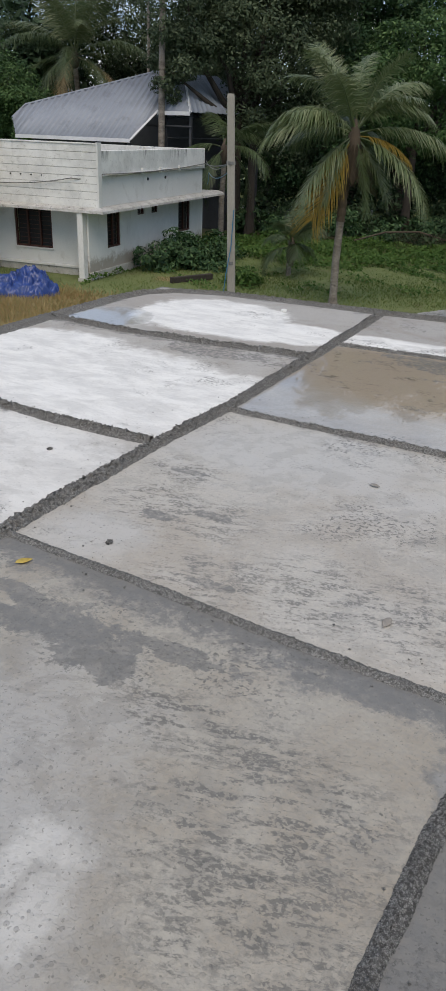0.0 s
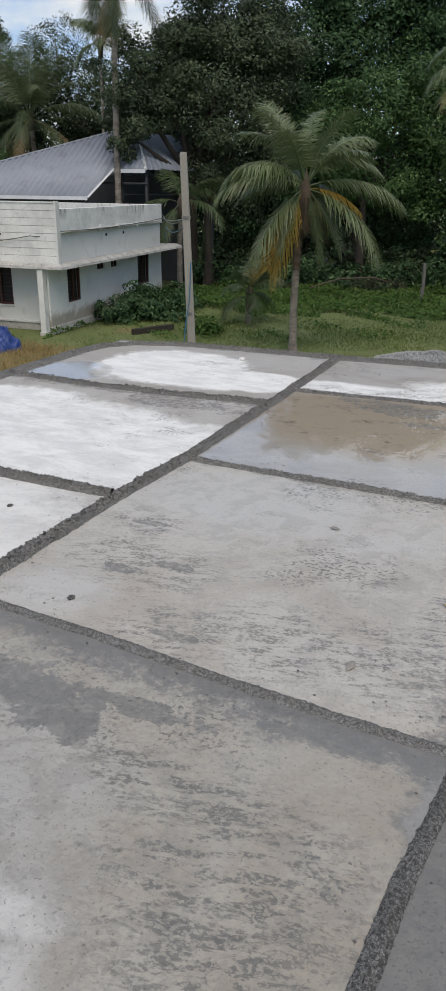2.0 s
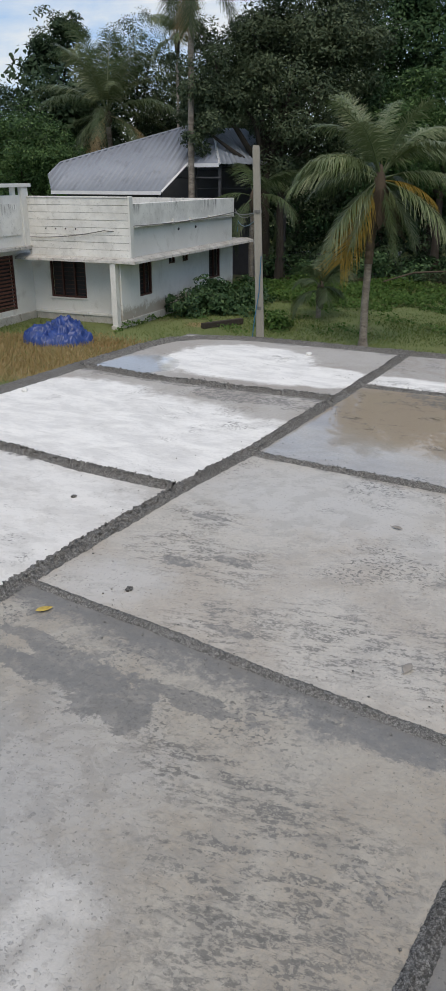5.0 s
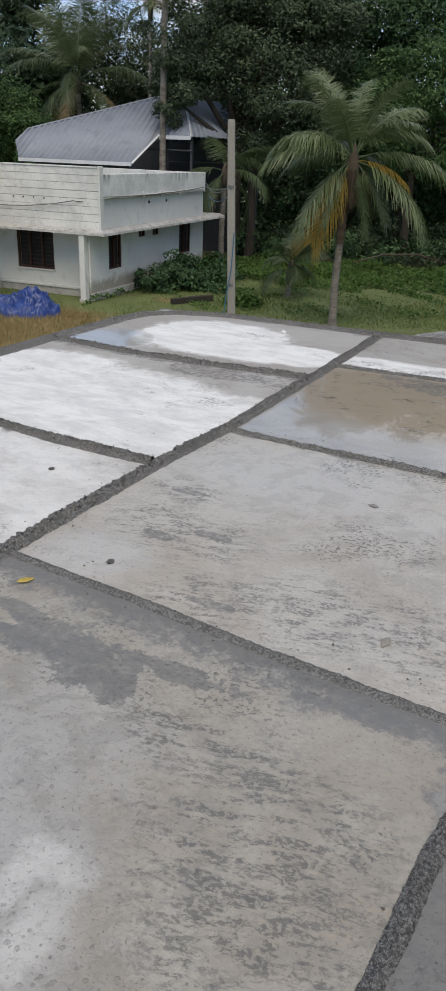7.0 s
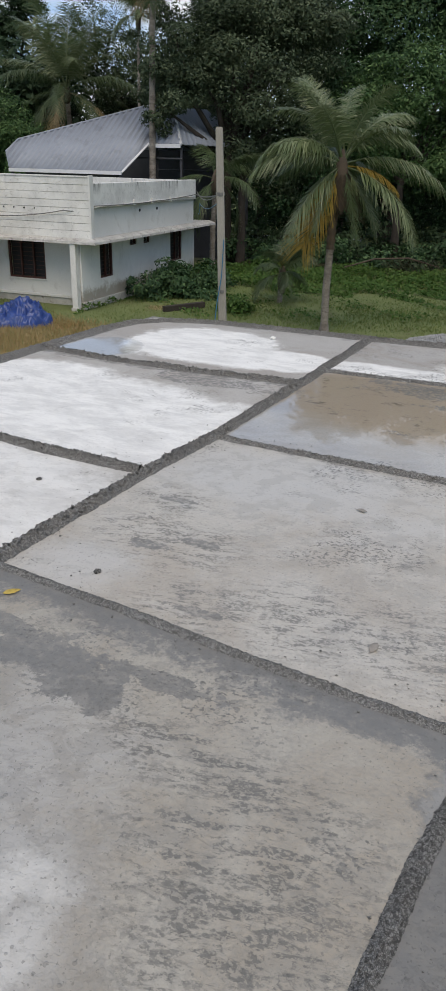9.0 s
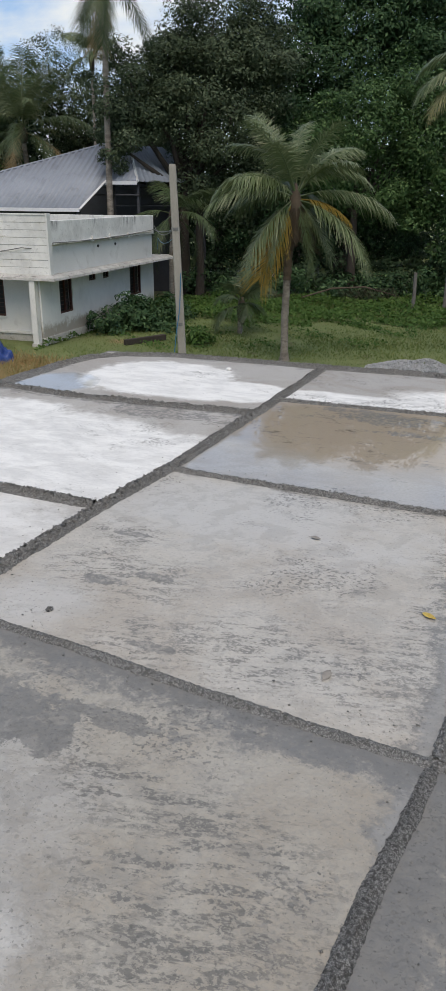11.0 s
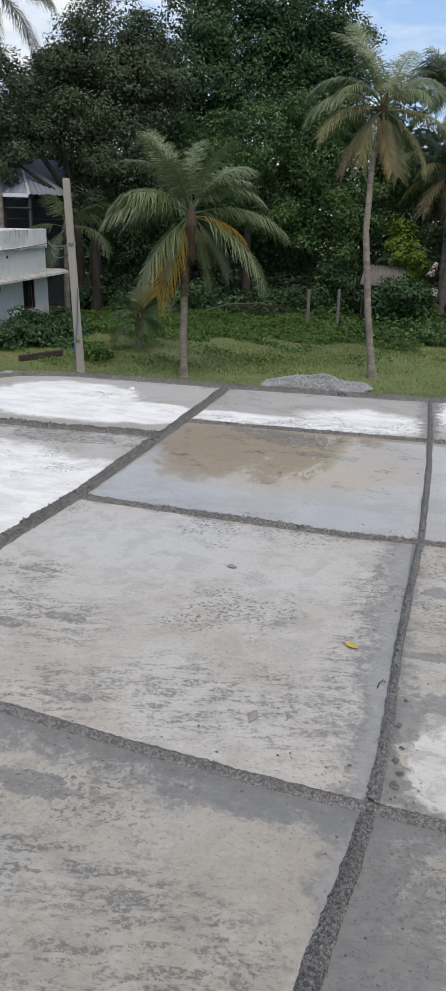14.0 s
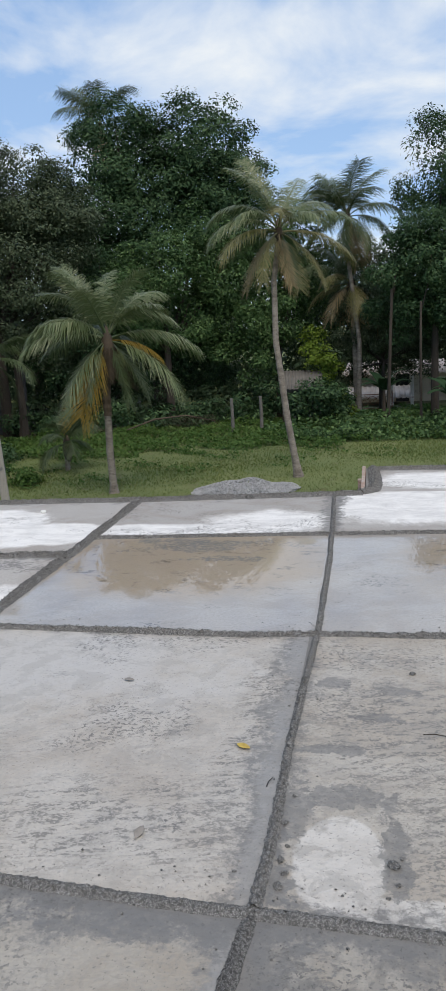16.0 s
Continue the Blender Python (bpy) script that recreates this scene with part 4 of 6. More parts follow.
def window(axis, a0, a1, z0, z1, face, mullions, bars, louvre=False):
    """A dark wooden window set into its opening: frame, mullions, bars and a near-black sheet for the dim room behind.
    """
    def wb(name, p0, p1, q0, q1, d0, d1, mat, parent):
        if axis == "y":
            bm = box_bm(face - d1, face - d0, p0, p1, q0, q1)
        else:
            bm = box_bm(p0, p1, face + d0, face + d1, q0, q1)
        return part(name, bm, mat, parent)
    f = 0.06 if a1 - a0 > 0.7 else 0.04
    w = wb("window", a0, a1, z0, z0 + f, 0.03, 0.12, M_WOOD, house)
    w["label"] = "dark red wooden window with bars" if not louvre else "brown louvred wooden shutter"
    wb("frame", a0, a1, z1 - f, z1, 0.03, 0.12, M_WOOD, w)
    for p in (a0, a1 - f):
        wb("frame", p, p + f, z0 + f, z1 - f, 0.03, 0.12, M_WOOD, w)
    # no room is built; its lack of light is this sheet's black colour
    wb("dim_room_sheet", a0 + f, a1 - f, z0 + f, z1 - f, 0.15, 0.17, M_DARK, w)
    for i in range(1, mullions):
        p = a0 + (a1 - a0) * i / mullions
        wb("mullion", p - 0.03, p + 0.03, z0 + f, z1 - f, 0.04, 0.11, M_WOOD, w)
    for i in range(1, bars):
        q = z0 + (z1 - z0) * i / bars
        wb("slat" if louvre else "bar", a0 + f, a1 - f, q - (0.03 if louvre else 0.009), q + (0.03 if louvre else 0.009), 0.05 if louvre else 0.12, 0.09 if louvre else 0.138, M_SHUTTER if louvre else M_WOOD, w)


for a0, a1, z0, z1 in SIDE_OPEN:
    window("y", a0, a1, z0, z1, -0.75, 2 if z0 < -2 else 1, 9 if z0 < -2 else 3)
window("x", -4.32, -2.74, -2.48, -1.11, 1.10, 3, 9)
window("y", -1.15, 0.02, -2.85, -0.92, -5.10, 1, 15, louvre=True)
hbox("window_sill", M_WHITE, -4.36, -2.70, 1.05, 1.12, -2.53, -2.48, 0.006)


# ---- grey sheet-roofed building behind the house ----
BARN = pose(-6.38, 38.6, 0, 0, 0, -18.5)
barn = thing("sheet_roof_building", "building with a grey ribbed metal roof and dark open gable", "building", BARN)


def sheet(corners, ribs, parent, name="roof_sheet", mat=M_TIN, rise=0.035):
    """A ribbed roof plane between its eave (first two corners) and its top (last two)."""
    e0, e1, t1, t0 = (Vector(c) for c in corners)
    nrm = (e1 - e0).cross(t0 - e0).normalized()
    if nrm.z < 0:
        nrm = -nrm
    verts, faces = [], []
    n = ribs * 6
    for i in range(n + 1):
        s = i / n
        k = i % 6
        h = rise if k in (2, 3) else 0.0
        lo, hi = e0.lerp(e1, s), t0.lerp(t1, s)
        for p in (lo + nrm * h, hi + nrm * h, lo + nrm * (h - 0.02), hi + nrm * (h - 0.02)):
            verts.append(tuple(p))
    for i in range(n):
        a = 4 * i
        faces += [(a, a + 4, a + 5, a + 1), (a + 2, a + 3, a + 7, a + 6), (a, a + 2, a + 6, a + 4), (a + 1, a + 5, a + 7, a + 3)]
    ob = new(name, fast_mesh(name, verts, faces, mat))
    ob.parent = parent
    return ob


EZ, SLOPE, RY = 0.97, 0.686, 4.28                # eave height, pitch and depth of the ridge
RZ = EZ + SLOPE * RY


def ribbed(x0, x1, low, high, pitch, parent):
    """A ribbed metal roof plane, its ribs parallel, between a lower and an upper outline."""
    n = int((x1 - x0) / pitch) * 6
    up = Vector((0, -SLOPE, 1)).normalized()
    verts, faces = [], []
    for i in range(n + 1):
        x = x0 + (x1 - x0) * i / n
        h = 0.075 if i % 6 in (2, 3) else 0.0
        for y in (low(x), high(x)):
            p = Vector((x, y, EZ + SLOPE * y))
            verts += [tuple(p + up * h), tuple(p + up * (h - 0.02))]
    for i in range(n):
        a = 4 * i
        faces += [(a, a + 4, a + 6, a + 2), (a + 1, a + 3, a + 7, a + 5), (a, a + 1, a + 5, a + 4), (a + 2, a + 6, a + 7, a + 3)]
    ob = new("roof_sheet", fast_mesh("roof_sheet", verts, faces, M_TIN))
    ob.parent = parent


def lerp_at(x, pts):
    for (xa, ya), (xb, yb) in zip(pts, pts[1:]):
        if x <= xb:
            return ya + (yb - ya) * max(0.0, x - xa) / (xb - xa)
    return pts[-1][1]


LOW = ((-7.17, 1.06), (-6.28, 0.0), (-0.1, 0.0), (0.45, 1.8), (2.1, 1.8))
HIGH = ((-7.17, 1.07), (-6.98, 1.95), (-1.09, RY), (0.6, RY), (2.1, 1.82))
ribbed(-7.17, 2.1, lambda x: lerp_at(x, LOW), lambda x: lerp_at(x, HIGH), 0.30, barn)
sheet([(2.1, 1.8, EZ + SLOPE * 1.8), (4.2, 6.6, EZ + SLOPE * 1.8), (1.6, 6.2, RZ), (0.6, RY, RZ)], 16, barn)
sheet([(1.6, 6.2, RZ), (4.0, 9.4, EZ + 0.3), (-6.0, 9.4, EZ + 0.3), (-1.2, RY + 0.1, RZ)], 30, barn)
part("fascia", box_bm(-6.28, -0.08, -0.06, -0.02, EZ - 0.11, EZ + 0.05), M_FASCIA, barn)
part("rake_trim", tube(bmesh.new(), [(-0.08, -0.02, EZ), (0.45, 1.8, EZ + SLOPE * 1.8 + 0.03)], [0.06, 0.06], 4), M_FASCIA, barn)
part("rake_trim", tube(bmesh.new(), [(2.12, 1.78, EZ + SLOPE * 1.8), (0.62, RY, RZ + 0.03)], [0.06, 0.06], 4), M_FASCIA, barn)
part("fascia", box_bm(0.45, 2.1, 1.72, 1.77, EZ + SLOPE * 1.8 - 0.14, EZ + SLOPE * 1.8 + 0.03), M_FASCIA, barn)
part("hip_cap", tube(bmesh.new(), [(-7.17, 1.07, EZ + SLOPE * 1.07 + 0.03), (-6.98, 1.95, EZ + SLOPE * 1.95 + 0.03), (-1.09, RY, RZ + 0.03)], [0.06, 0.06, 0.06], 6), M_TIN, barn)
part("ridge_cap", tube(bmesh.new(), [(-1.09, RY, RZ + 0.05), (0.6, RY, RZ + 0.05)], [0.08, 0.08], 6), M_TIN, barn)
# two walls coloured near-black to give the shade under the roof
part("back_wall", box_bm(-6.0, 2.6, 6.6, 6.8, G - 0.1, 2.0), M_STEEL_AND_SHADE, barn)
part("eave_shade_wall", box_bm(-6.2, -1.0, 1.2, 1.4, G - 0.1, EZ - 0.1), M_STEEL_AND_SHADE, barn)
for x, y, top in ((-0.3, 0.3, EZ), (0.7, 2.1, 2.2), (2.0, 2.1, 2.2), (-6.3, 0.3, EZ), (3.9, 6.2, 2.2)):
    part("post", box_bm(x - 0.06, x + 0.06, y - 0.06, y + 0.06, G - 0.1, top), M_STEEL_AND_SHADE, barn)
for x in (0.6, 1.3, 2.0):
    part("rafter", tube(bmesh.new(), [(x, 1.9, 2.05), (x - 0.1, 3.2, 2.7), (x + 0.2, 6.5, 2.0)], [0.05, 0.05, 0.05], 6), M_STEEL_AND_SHADE, barn)
part("tie_beam", tube(bmesh.new(), [(-0.3, 2.0, 1.6), (2.1, 2.0, 1.6)], [0.05, 0.05], 6), M_STEEL_AND_SHADE, barn)
part("rail", tube(bmesh.new(), [(0.7, 2.1, 1.1), (3.9, 6.2, 1.1)], [0.035, 0.035], 6), M_STEEL_AND_SHADE, barn)


# ---- pole and cables ----
pole = thing("utility_pole", "weathered square concrete utility pole behind the slab", "pole", pose(-0.715, 16.15, G))
b = bmesh.new()
levels = [(-0.3, 0.088), (0.0, 0.087), (2.0, 0.081), (4.0, 0.074), (5.52, 0.068), (5.58, 0.058)]
rings = []
for z, r in levels:
    cx = -0.038 * (z - 3.4)
    rings.append([b.verts.new((cx + r * sx * (1 if i % 2 else 0.8), r * sy * (0.8 if i % 2 else 1), z)) for i, (sx, sy) in enumerate(((-1, -1), (-1, -1), (1, -1), (1, -1), (1, 1), (1, 1), (-1, 1), (-1, 1)))])
    for i in (0, 3, 4, 7):
        rings[-1][i].co.x, rings[-1][i].co.y = (cx + r * (-1 if i in (0, 7) else 1), r * 0.8 * (-1 if i < 4 else 1))
    for i in (1, 2, 5, 6):
        rings[-1][i].co.x, rings[-1][i].co.y = (cx + r * 0.8 * (-1 if i in (1, 6) else 1), r * (-1 if i < 4 else 1))
for r0, r1 in zip(rings, rings[1:]):
    for i in range(8):
        b.faces.new((r0[i], r0[(i + 1) % 8], r1[(i + 1) % 8], r1[i]))
b.faces.new(rings[-1])
bmesh.ops.recalc_face_normals(b, faces=b.faces)
part("shaft", b, M_POLE, pole)
for z in (4.42, 2.6):
    cx = -0.038 * (z - 3.4)
    part("wire_binding", tube(bmesh.new(), [(cx, 0, z - 0.03), (cx, 0, z + 0.03)], [0.092, 0.092], 10), M_CABLE, pole)
part("hose", tube(bmesh.new(), [(0.05, -0.09, 3.6), (0.02, -0.10, 2.9), (-0.06, -0.11, 2.4), (-0.14, -0.13, 1.6), (-0.2, -0.2, 0.05)], [0.010] * 5, 6), M_HOSE, pole, "blue hose hanging down the pole")


def cable(points, r, material, label, sag=0.15):
    pts = []
    for a, c in zip(points, points[1:]):
        a, c = Vector(a), Vector(c)
        for i in range(8):
            s = i / 8
            pts.append(a.lerp(c, s) - Vector((0, 0, sag * 4 * s * (1 - s))))
    pts.append(Vector(points[-1]))
    ob = thing("cable", label, "cable", group="service cables")
    part("wire", tube(bmesh.new(), pts, [r] * len(pts), 5), material, ob)


def hw(x, y, z):
    return tuple(HOUSE @ Vector((x, y, z)))


cable([(-0.735, 16.1, 1.02), hw(-0.22, 9.2, 0.28), hw(-0.22, 0.5, 0.16), hw(-1.3, 0.22, 0.0), hw(-4.4, 0.22, -0.28)], 0.016, M_CABLE, "slack grey service cable from pole to house", 0.08)
cable([(-0.735, 16.1, 1.06), hw(-0.24, 9.25, 0.42)], 0.014, M_CABLE, "thin service wire between pole and parapet", 0.25)
cable([(-0.735, 16.1, 0.92), hw(0.02, 9.0, -0.05), hw(-0.2, 9.4, -0.5)], 0.012, M_HOSE, "thin blue wire from pole to house", 0.2)


# ---- tarpaulin heap ----
def tarp():
    """A crumpled sheet: a heap of several humps with sharp folds running over it."""
    n = 84
    humps = ((-0.55, -0.1, 0.62, 0.62), (0.15, 0.15, 0.78, 0.95), (0.72, 0.05, 0.48, 0.60), (-0.2, -0.35, 0.55, 0.50), (0.45, -0.35, 0.45, 0.38), (-0.9, 0.1, 0.35, 0.35))
    verts, faces = [], []
    for j in range(n):
        for i in range(n):
            x, y = 1.35 * (2 * i / (n - 1) - 1), 0.95 * (2 * j / (n - 1) - 1)
            h = 0.0
            for hx, hy, r, top in humps:
                d = math.hypot(x - hx, (y - hy) * 1.15) / r
                if d < 1:
                    h = max(h, top * (1 - d * d) ** 0.42)
            p = (x + 0.25 * fnoise((x, y, 0), 1.7, 3.0), y + 0.25 * fnoise((x, y, 5), 1.7, 3.0), 0)
            f1, f2, f3 = 1 - 2.4 * abs(fnoise(p, 2.4, 4.0)), 1 - 2.4 * abs(fnoise(p, 5.2, 9.0)), 1 - 2.4 * abs(fnoise(p, 10.5, 1.0))
            z = h * (0.60 + 0.18 * f1) + min(1.0, h * 4) * (0.13 * f2 + 0.055 * f3)
            k = min(1.0, h * 2)
            verts.append((x + k * 0.09 * fnoise(p, 3.7, 12.0), y + k * 0.09 * fnoise(p, 3.9, 17.0), max(-0.03, z) if h > 0 else -0.03))
    for j in range(n - 1):
        for i in range(n - 1):
            a = j * n + i
            if max(verts[k][2] for k in (a, a + 1, a + n, a + n + 1)) > -0.03:
                faces.append((a, a + 1, a + n + 1, a + n))
    ob = new("tarpaulin", fast_mesh("tarpaulin", verts, faces, M_TARP))
    ob.matrix_world = pose(-7.70, 25.0, G, 0, 0, -10)
    tagged(ob, "crumpled blue plastic tarpaulin heaped on dry grass", "tarpaulin")


tarp()


# ---- gravel heap ----
def gravel():
    rng = np.random.default_rng(11)
    verts, faces = [], []
    base = np.array([(1, 1, 1), (-1, -1, 1), (-1, 1, -1), (1, -1, -1), (0, 0, 1.5), (1.3, 0, 0), (-1.2, 0.2, 0), (0.1, 1.3, 0), (0, -1.3, 0.1)]) * 0.6
    hull = [(0, 4, 5), (4, 0, 7), (1, 4, 6), (4, 1, 8), (4, 8, 5), (4, 7, 6), (5, 3, 0), (3, 7, 0), (2, 6, 1), (2, 7, 3), (2, 6, 7), (8, 3, 5), (8, 1, 3), (1, 2, 3)]
    for _ in range(4200):
        r, a = 1.0 * math.sqrt(rng.random()), rng.random() * 2 * math.pi
        x, y = 1.75 * r * math.cos(a), 1.1 * r * math.sin(a)
        z = 0.36 * (1 - r ** 1.2) + 0.10 * fnoise((x, y, 0), 1.6) + 0.03
        s = rng.uniform(0.018, 0.042)
        q = base * s * rng.uniform(0.7, 1.3, (9, 3))
        t = rng.random() * 6.28
        q = q @ np.array(((math.cos(t), -math.sin(t), 0), (math.sin(t), math.cos(t), 0), (0, 0, 1)))
        k = len(verts)
        verts += (q + np.array((x, y, z))).tolist()
        faces += [tuple(k + i for i in f) for f in hull]
    ob = new("gravel_heap", fast_mesh("gravel_heap", verts, faces, M_GRAVEL))
    ob.matrix_world = pose(6.25, 23.6, G, 0, 0, -14)
    tagged(ob, "heap of grey crushed stone on the grass", "gravel", kind="stuff")
    b = bmesh.new()
    bmesh.ops.create_uvsphere(b, u_segments=24, v_segments=12, radius=1.0)
    for v in b.verts:
        v.co = Vector((v.co.x * 1.7, v.co.y * 1.05, v.co.z * 0.17 if v.co.z > 0 else v.co.z * 0.1))
    core = new("gravel_core", mesh_of(b, "gravel_core", M_GRAVEL))
    core.parent = ob


gravel()


# ---- palms ----
def frond_mesh(length, rise, droop, hang, leaflets, material, seed, width=0.75, fold=0.35):
    """One pinnate frond along +x: a curved stalk with two rows of hanging leaflets."""
    rng = np.random.default_rng(seed)
    n = 16
    ang, p, path = radians(rise), Vector((0, 0, 0)), [Vector((0, 0, 0))]
    for i in range(n):
        ang = radians(rise - droop * ((i + 1) / n) ** 1.25)
        p = p + Vector((math.cos(ang), 0, math.sin(ang))) * (length / n)
        path.append(p)

    def at(s):
        f = min(max(s, 0), 0.9999) * n
        i = int(f)
        return path[i].lerp(path[i + 1], f - i), (path[i + 1] - path[i]).normalized()

    verts, faces = [], []
    for side in (1, -1):
        for i in range(leaflets):
            s = 0.16 + 0.84 * (i + rng.uniform(0, 0.7)) / leaflets
            o, d = at(s)
            fall = hang * rng.uniform(0.75, 1.25)
            ln = width * (0.42 + 0.80 * math.sin(math.pi * min(1, (s - 0.08) * 1.02)) ** 0.5) * rng.uniform(0.75, 1.12)
            up = Vector((-d.z, 0, d.x))
            out = (Vector((0, side, 0)) * 0.80 + d * (0.40 + 0.5 * s) + up * fold * rng.uniform(0.2, 1.2)).normalized()
            dn = Vector((0, 0, -1)) * fall
            m1 = o + out * ln * 0.36 + dn * ln * 0.20
            m2 = m1 + (out * 0.62 + dn * 1.0 + d * rng.normal(0, 0.10)).normalized() * ln * 0.68
            w = d * (0.010 + 0.007 * ln)
            k = len(verts)
            verts += [tuple(o - w * 0.6), tuple(o + w * 0.6), tuple(m1 + w), tuple(m1 - w), tuple(m2 + w * 0.12), tuple(m2 - w * 0.12)]
            faces += [(k, k + 1, k + 2, k + 3), (k + 3, k + 2, k + 4, k + 5)]
    k = len(verts)
    for i, q in enumerate(path):
        r = 0.042 * (1 - i / (n + 1)) + 0.006
        verts += [(q.x, r, q.z), (q.x, -r, q.z), (q.x, 0, q.z - r * 1.2)]
    for i in range(n):
        for j in range(3):
            a, c = k + 3 * i + j, k + 3 * i + (j + 1) % 3
            faces.append((a, c, c + 3, a + 3))
    return fast_mesh("frond", verts, faces, material)


def palm(base, trunk, crown_list, label, r0=0.17, r1=0.11, name="coconut_palm", swell=1.7, twist=28, hang=0.5, full=1.38, bases=0.0):
    """A coconut palm: ringed trunk along the given points, fibrous head, fronds given one by one."""
    ob = thing(name, label, "palm", pose(*base), group="palms round the field")
    pts, rad = [], []
    tr = [Vector(t) for t in trunk]
    steps = 14
    for a, c in zip(tr, tr[1:]):
        for i in range(steps):
            pts.append(a.lerp(c, i / steps))
    pts.append(tr[-1])
    n = len(pts)
    for i in range(n):
        s = i / (n - 1)
        r = r0 + (r1 - r0) * s
        r *= 1 + (swell - 1) * max(0, 1 - s * 9) ** 2
        rad.append(r * (1.035 if i % 2 else 0.97))
    part("trunk", tube(bmesh.new(), pts, rad, 12), M_PALMBARK, ob, smooth=True)
    top = pts[-1]
    if bases:
        k0 = int(n * (1 - bases))
        part("fibre_sleeve", tube(bmesh.new(), pts[k0:], [r * (1.10 if i % 2 else 1.24) for i, r in enumerate(rad[k0:])], 10), M_SHEATH, ob, "dark brown fibrous sleeve round the upper trunk")
    part("head", tube(bmesh.new(), [top + Vector((0, 0, z)) for z in (-0.55, -0.3, 0.0, 0.3, 0.6)], [r1 * 1.1, r1 * 1.8, r1 * 2.0, r1 * 1.4, 0.03], 10), M_SHEATH, ob, "brown fibrous head of leaf bases", smooth=True)
    for i, (az, rise, length, droop, mat, wide) in enumerate(crown_list):
        me = frond_mesh(length, rise, droop, hang - 0.22 + 0.50 * math.cos(radians(rise)), int(44 + 17 * length), mat, 100 + i * 7 + int(abs(az)), wide * full)
        f = new("frond", me)
        f.parent = ob
        f.matrix_local = pose(top.x + 0.08 * math.cos(radians(az)), top.y + 0.08 * math.sin(radians(az)), top.z + 0.15 + 0.2 * max(0, math.sin(radians(rise))), ((i * 0.618) % 1.0 - 0.5) * 2 * twist * max(0.35, math.sin(radians(abs(rise)))), 0, az)
    return ob


F, D_, Y_, X_, O_ = M_FROND, M_FROND_DARK, M_FROND_YEL, M_FROND_DRY, M_FROND_OLIVE
palm((2.22, 25.3, G), [(0, 0, -0.1), (-0.03, 0, 1.4), (0.02, 0, 3.2), (0.17, 0.0, 4.78)], [
    (181, 24, 2.65, 62, F, 0.60), (212, -30, 2.60, 34, F, 0.74), (234, -60, 2.6, 14, Y_, 0.8), (212, -48, 2.20, 22, F, 0.40),
    (-24, -12, 2.95, 54, F, 0.80), (0, 20, 2.95, 62, F, 0.66), (-8, 2, 1.75, 50, Y_, 0.40), (-40, -62, 2.23, 14, M_FROND_DARK, 0.45), (-30, -52, 2.14, 24, F, 0.45),
    (214, 34, 2.20, 46, F, 0.88), (172, 48, 2.80, 104, F, 0.56), (166, 70, 2.55, 72, F, 0.48), (140, 80, 2.65, 50, F, 0.42), (100, 84, 2.60, 40, F, 0.38), (200, 76, 2.45, 46, F, 0.46),
    (60, 80, 2.55, 52, F, 0.40), (30, 72, 2.50, 78, F, 0.48), (8, 56, 2.45, 100, F, 0.58), (-36, 60, 2.10, 74, F, 0.56), (250, 70, 2.00, 56, F, 0.52), (320, 78, 2.30, 44, F, 0.44),
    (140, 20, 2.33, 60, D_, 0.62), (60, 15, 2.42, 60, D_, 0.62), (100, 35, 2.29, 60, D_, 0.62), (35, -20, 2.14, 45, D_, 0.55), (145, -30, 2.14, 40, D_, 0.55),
    (80, -55, 1.86, 20, M_FROND_DEAD, 0.40), (255, -78, 1.20, 6, M_FROND_DEAD, 0.30), (300, -76, 1.20, 8, M_FROND_DEAD, 0.30), (340, -70, 1.40, 8, M_FROND_DEAD, 0.30)],
    "young coconut palm with green and yellowing fronds on grass", 0.125, 0.105, full=1.15, bases=0.46)

palm((8.5, 24.95, G), [(0, 0, -0.1), (-0.28, 0.2, 2.0), (-0.50, 0.5, 4.6), (-0.36, 0.9, 6.6), (-0.05, 1.2, 8.0)], [
    (178, 34, 2.7, 96, F, 0.52), (160, 58, 2.7, 110, F, 0.52), (200, 12, 2.6, 72, O_, 0.52), (222, -24, 2.3, 55, O_, 0.52),
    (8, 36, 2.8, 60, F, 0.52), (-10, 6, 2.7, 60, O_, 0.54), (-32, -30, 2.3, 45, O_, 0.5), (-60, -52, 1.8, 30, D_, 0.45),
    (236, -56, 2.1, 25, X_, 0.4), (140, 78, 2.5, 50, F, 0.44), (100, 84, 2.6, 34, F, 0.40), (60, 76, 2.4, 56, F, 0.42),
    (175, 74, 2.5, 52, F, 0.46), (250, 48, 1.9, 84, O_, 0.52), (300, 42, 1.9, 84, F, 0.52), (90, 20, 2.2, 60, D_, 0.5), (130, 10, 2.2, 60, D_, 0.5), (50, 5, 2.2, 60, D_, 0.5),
    (192, -44, 2.2, 40, X_, 0.45), (275, -68, 2.0, 14, O_, 0.5), (150, -40, 2.2, 40, D_, 0.5), (20, 60, 2.3, 84, F, 0.46), (212, 42, 2.2, 80, F, 0.5)],
    "tall coconut palm with a curved pale trunk on grass", 0.125, 0.085, full=1.12)


def ring(n, rise0, rise1, length, mat_of, seed, droop=70, wide=0.7):
    """A crown of n fronds at even golden turns, the young ones upright, the old ones hanging."""
    rng = random.Random(seed)
    out = []
    for i in range(n):
        s = i / (n - 1)
        rise = rise1 + (rise0 - rise1) * s ** 1.5
        out.append(((i * 137.5 + seed * 40 + rng.uniform(-22, 22)) % 360, rise + rng.uniform(-9, 5), length * rng.uniform(0.85, 1.1), droop * rng.uniform(0.8, 1.15) * (0.55 + 0.45 * math.cos(radians(rise))), mat_of(s), wide))
    return out


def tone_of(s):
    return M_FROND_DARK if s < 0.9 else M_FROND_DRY


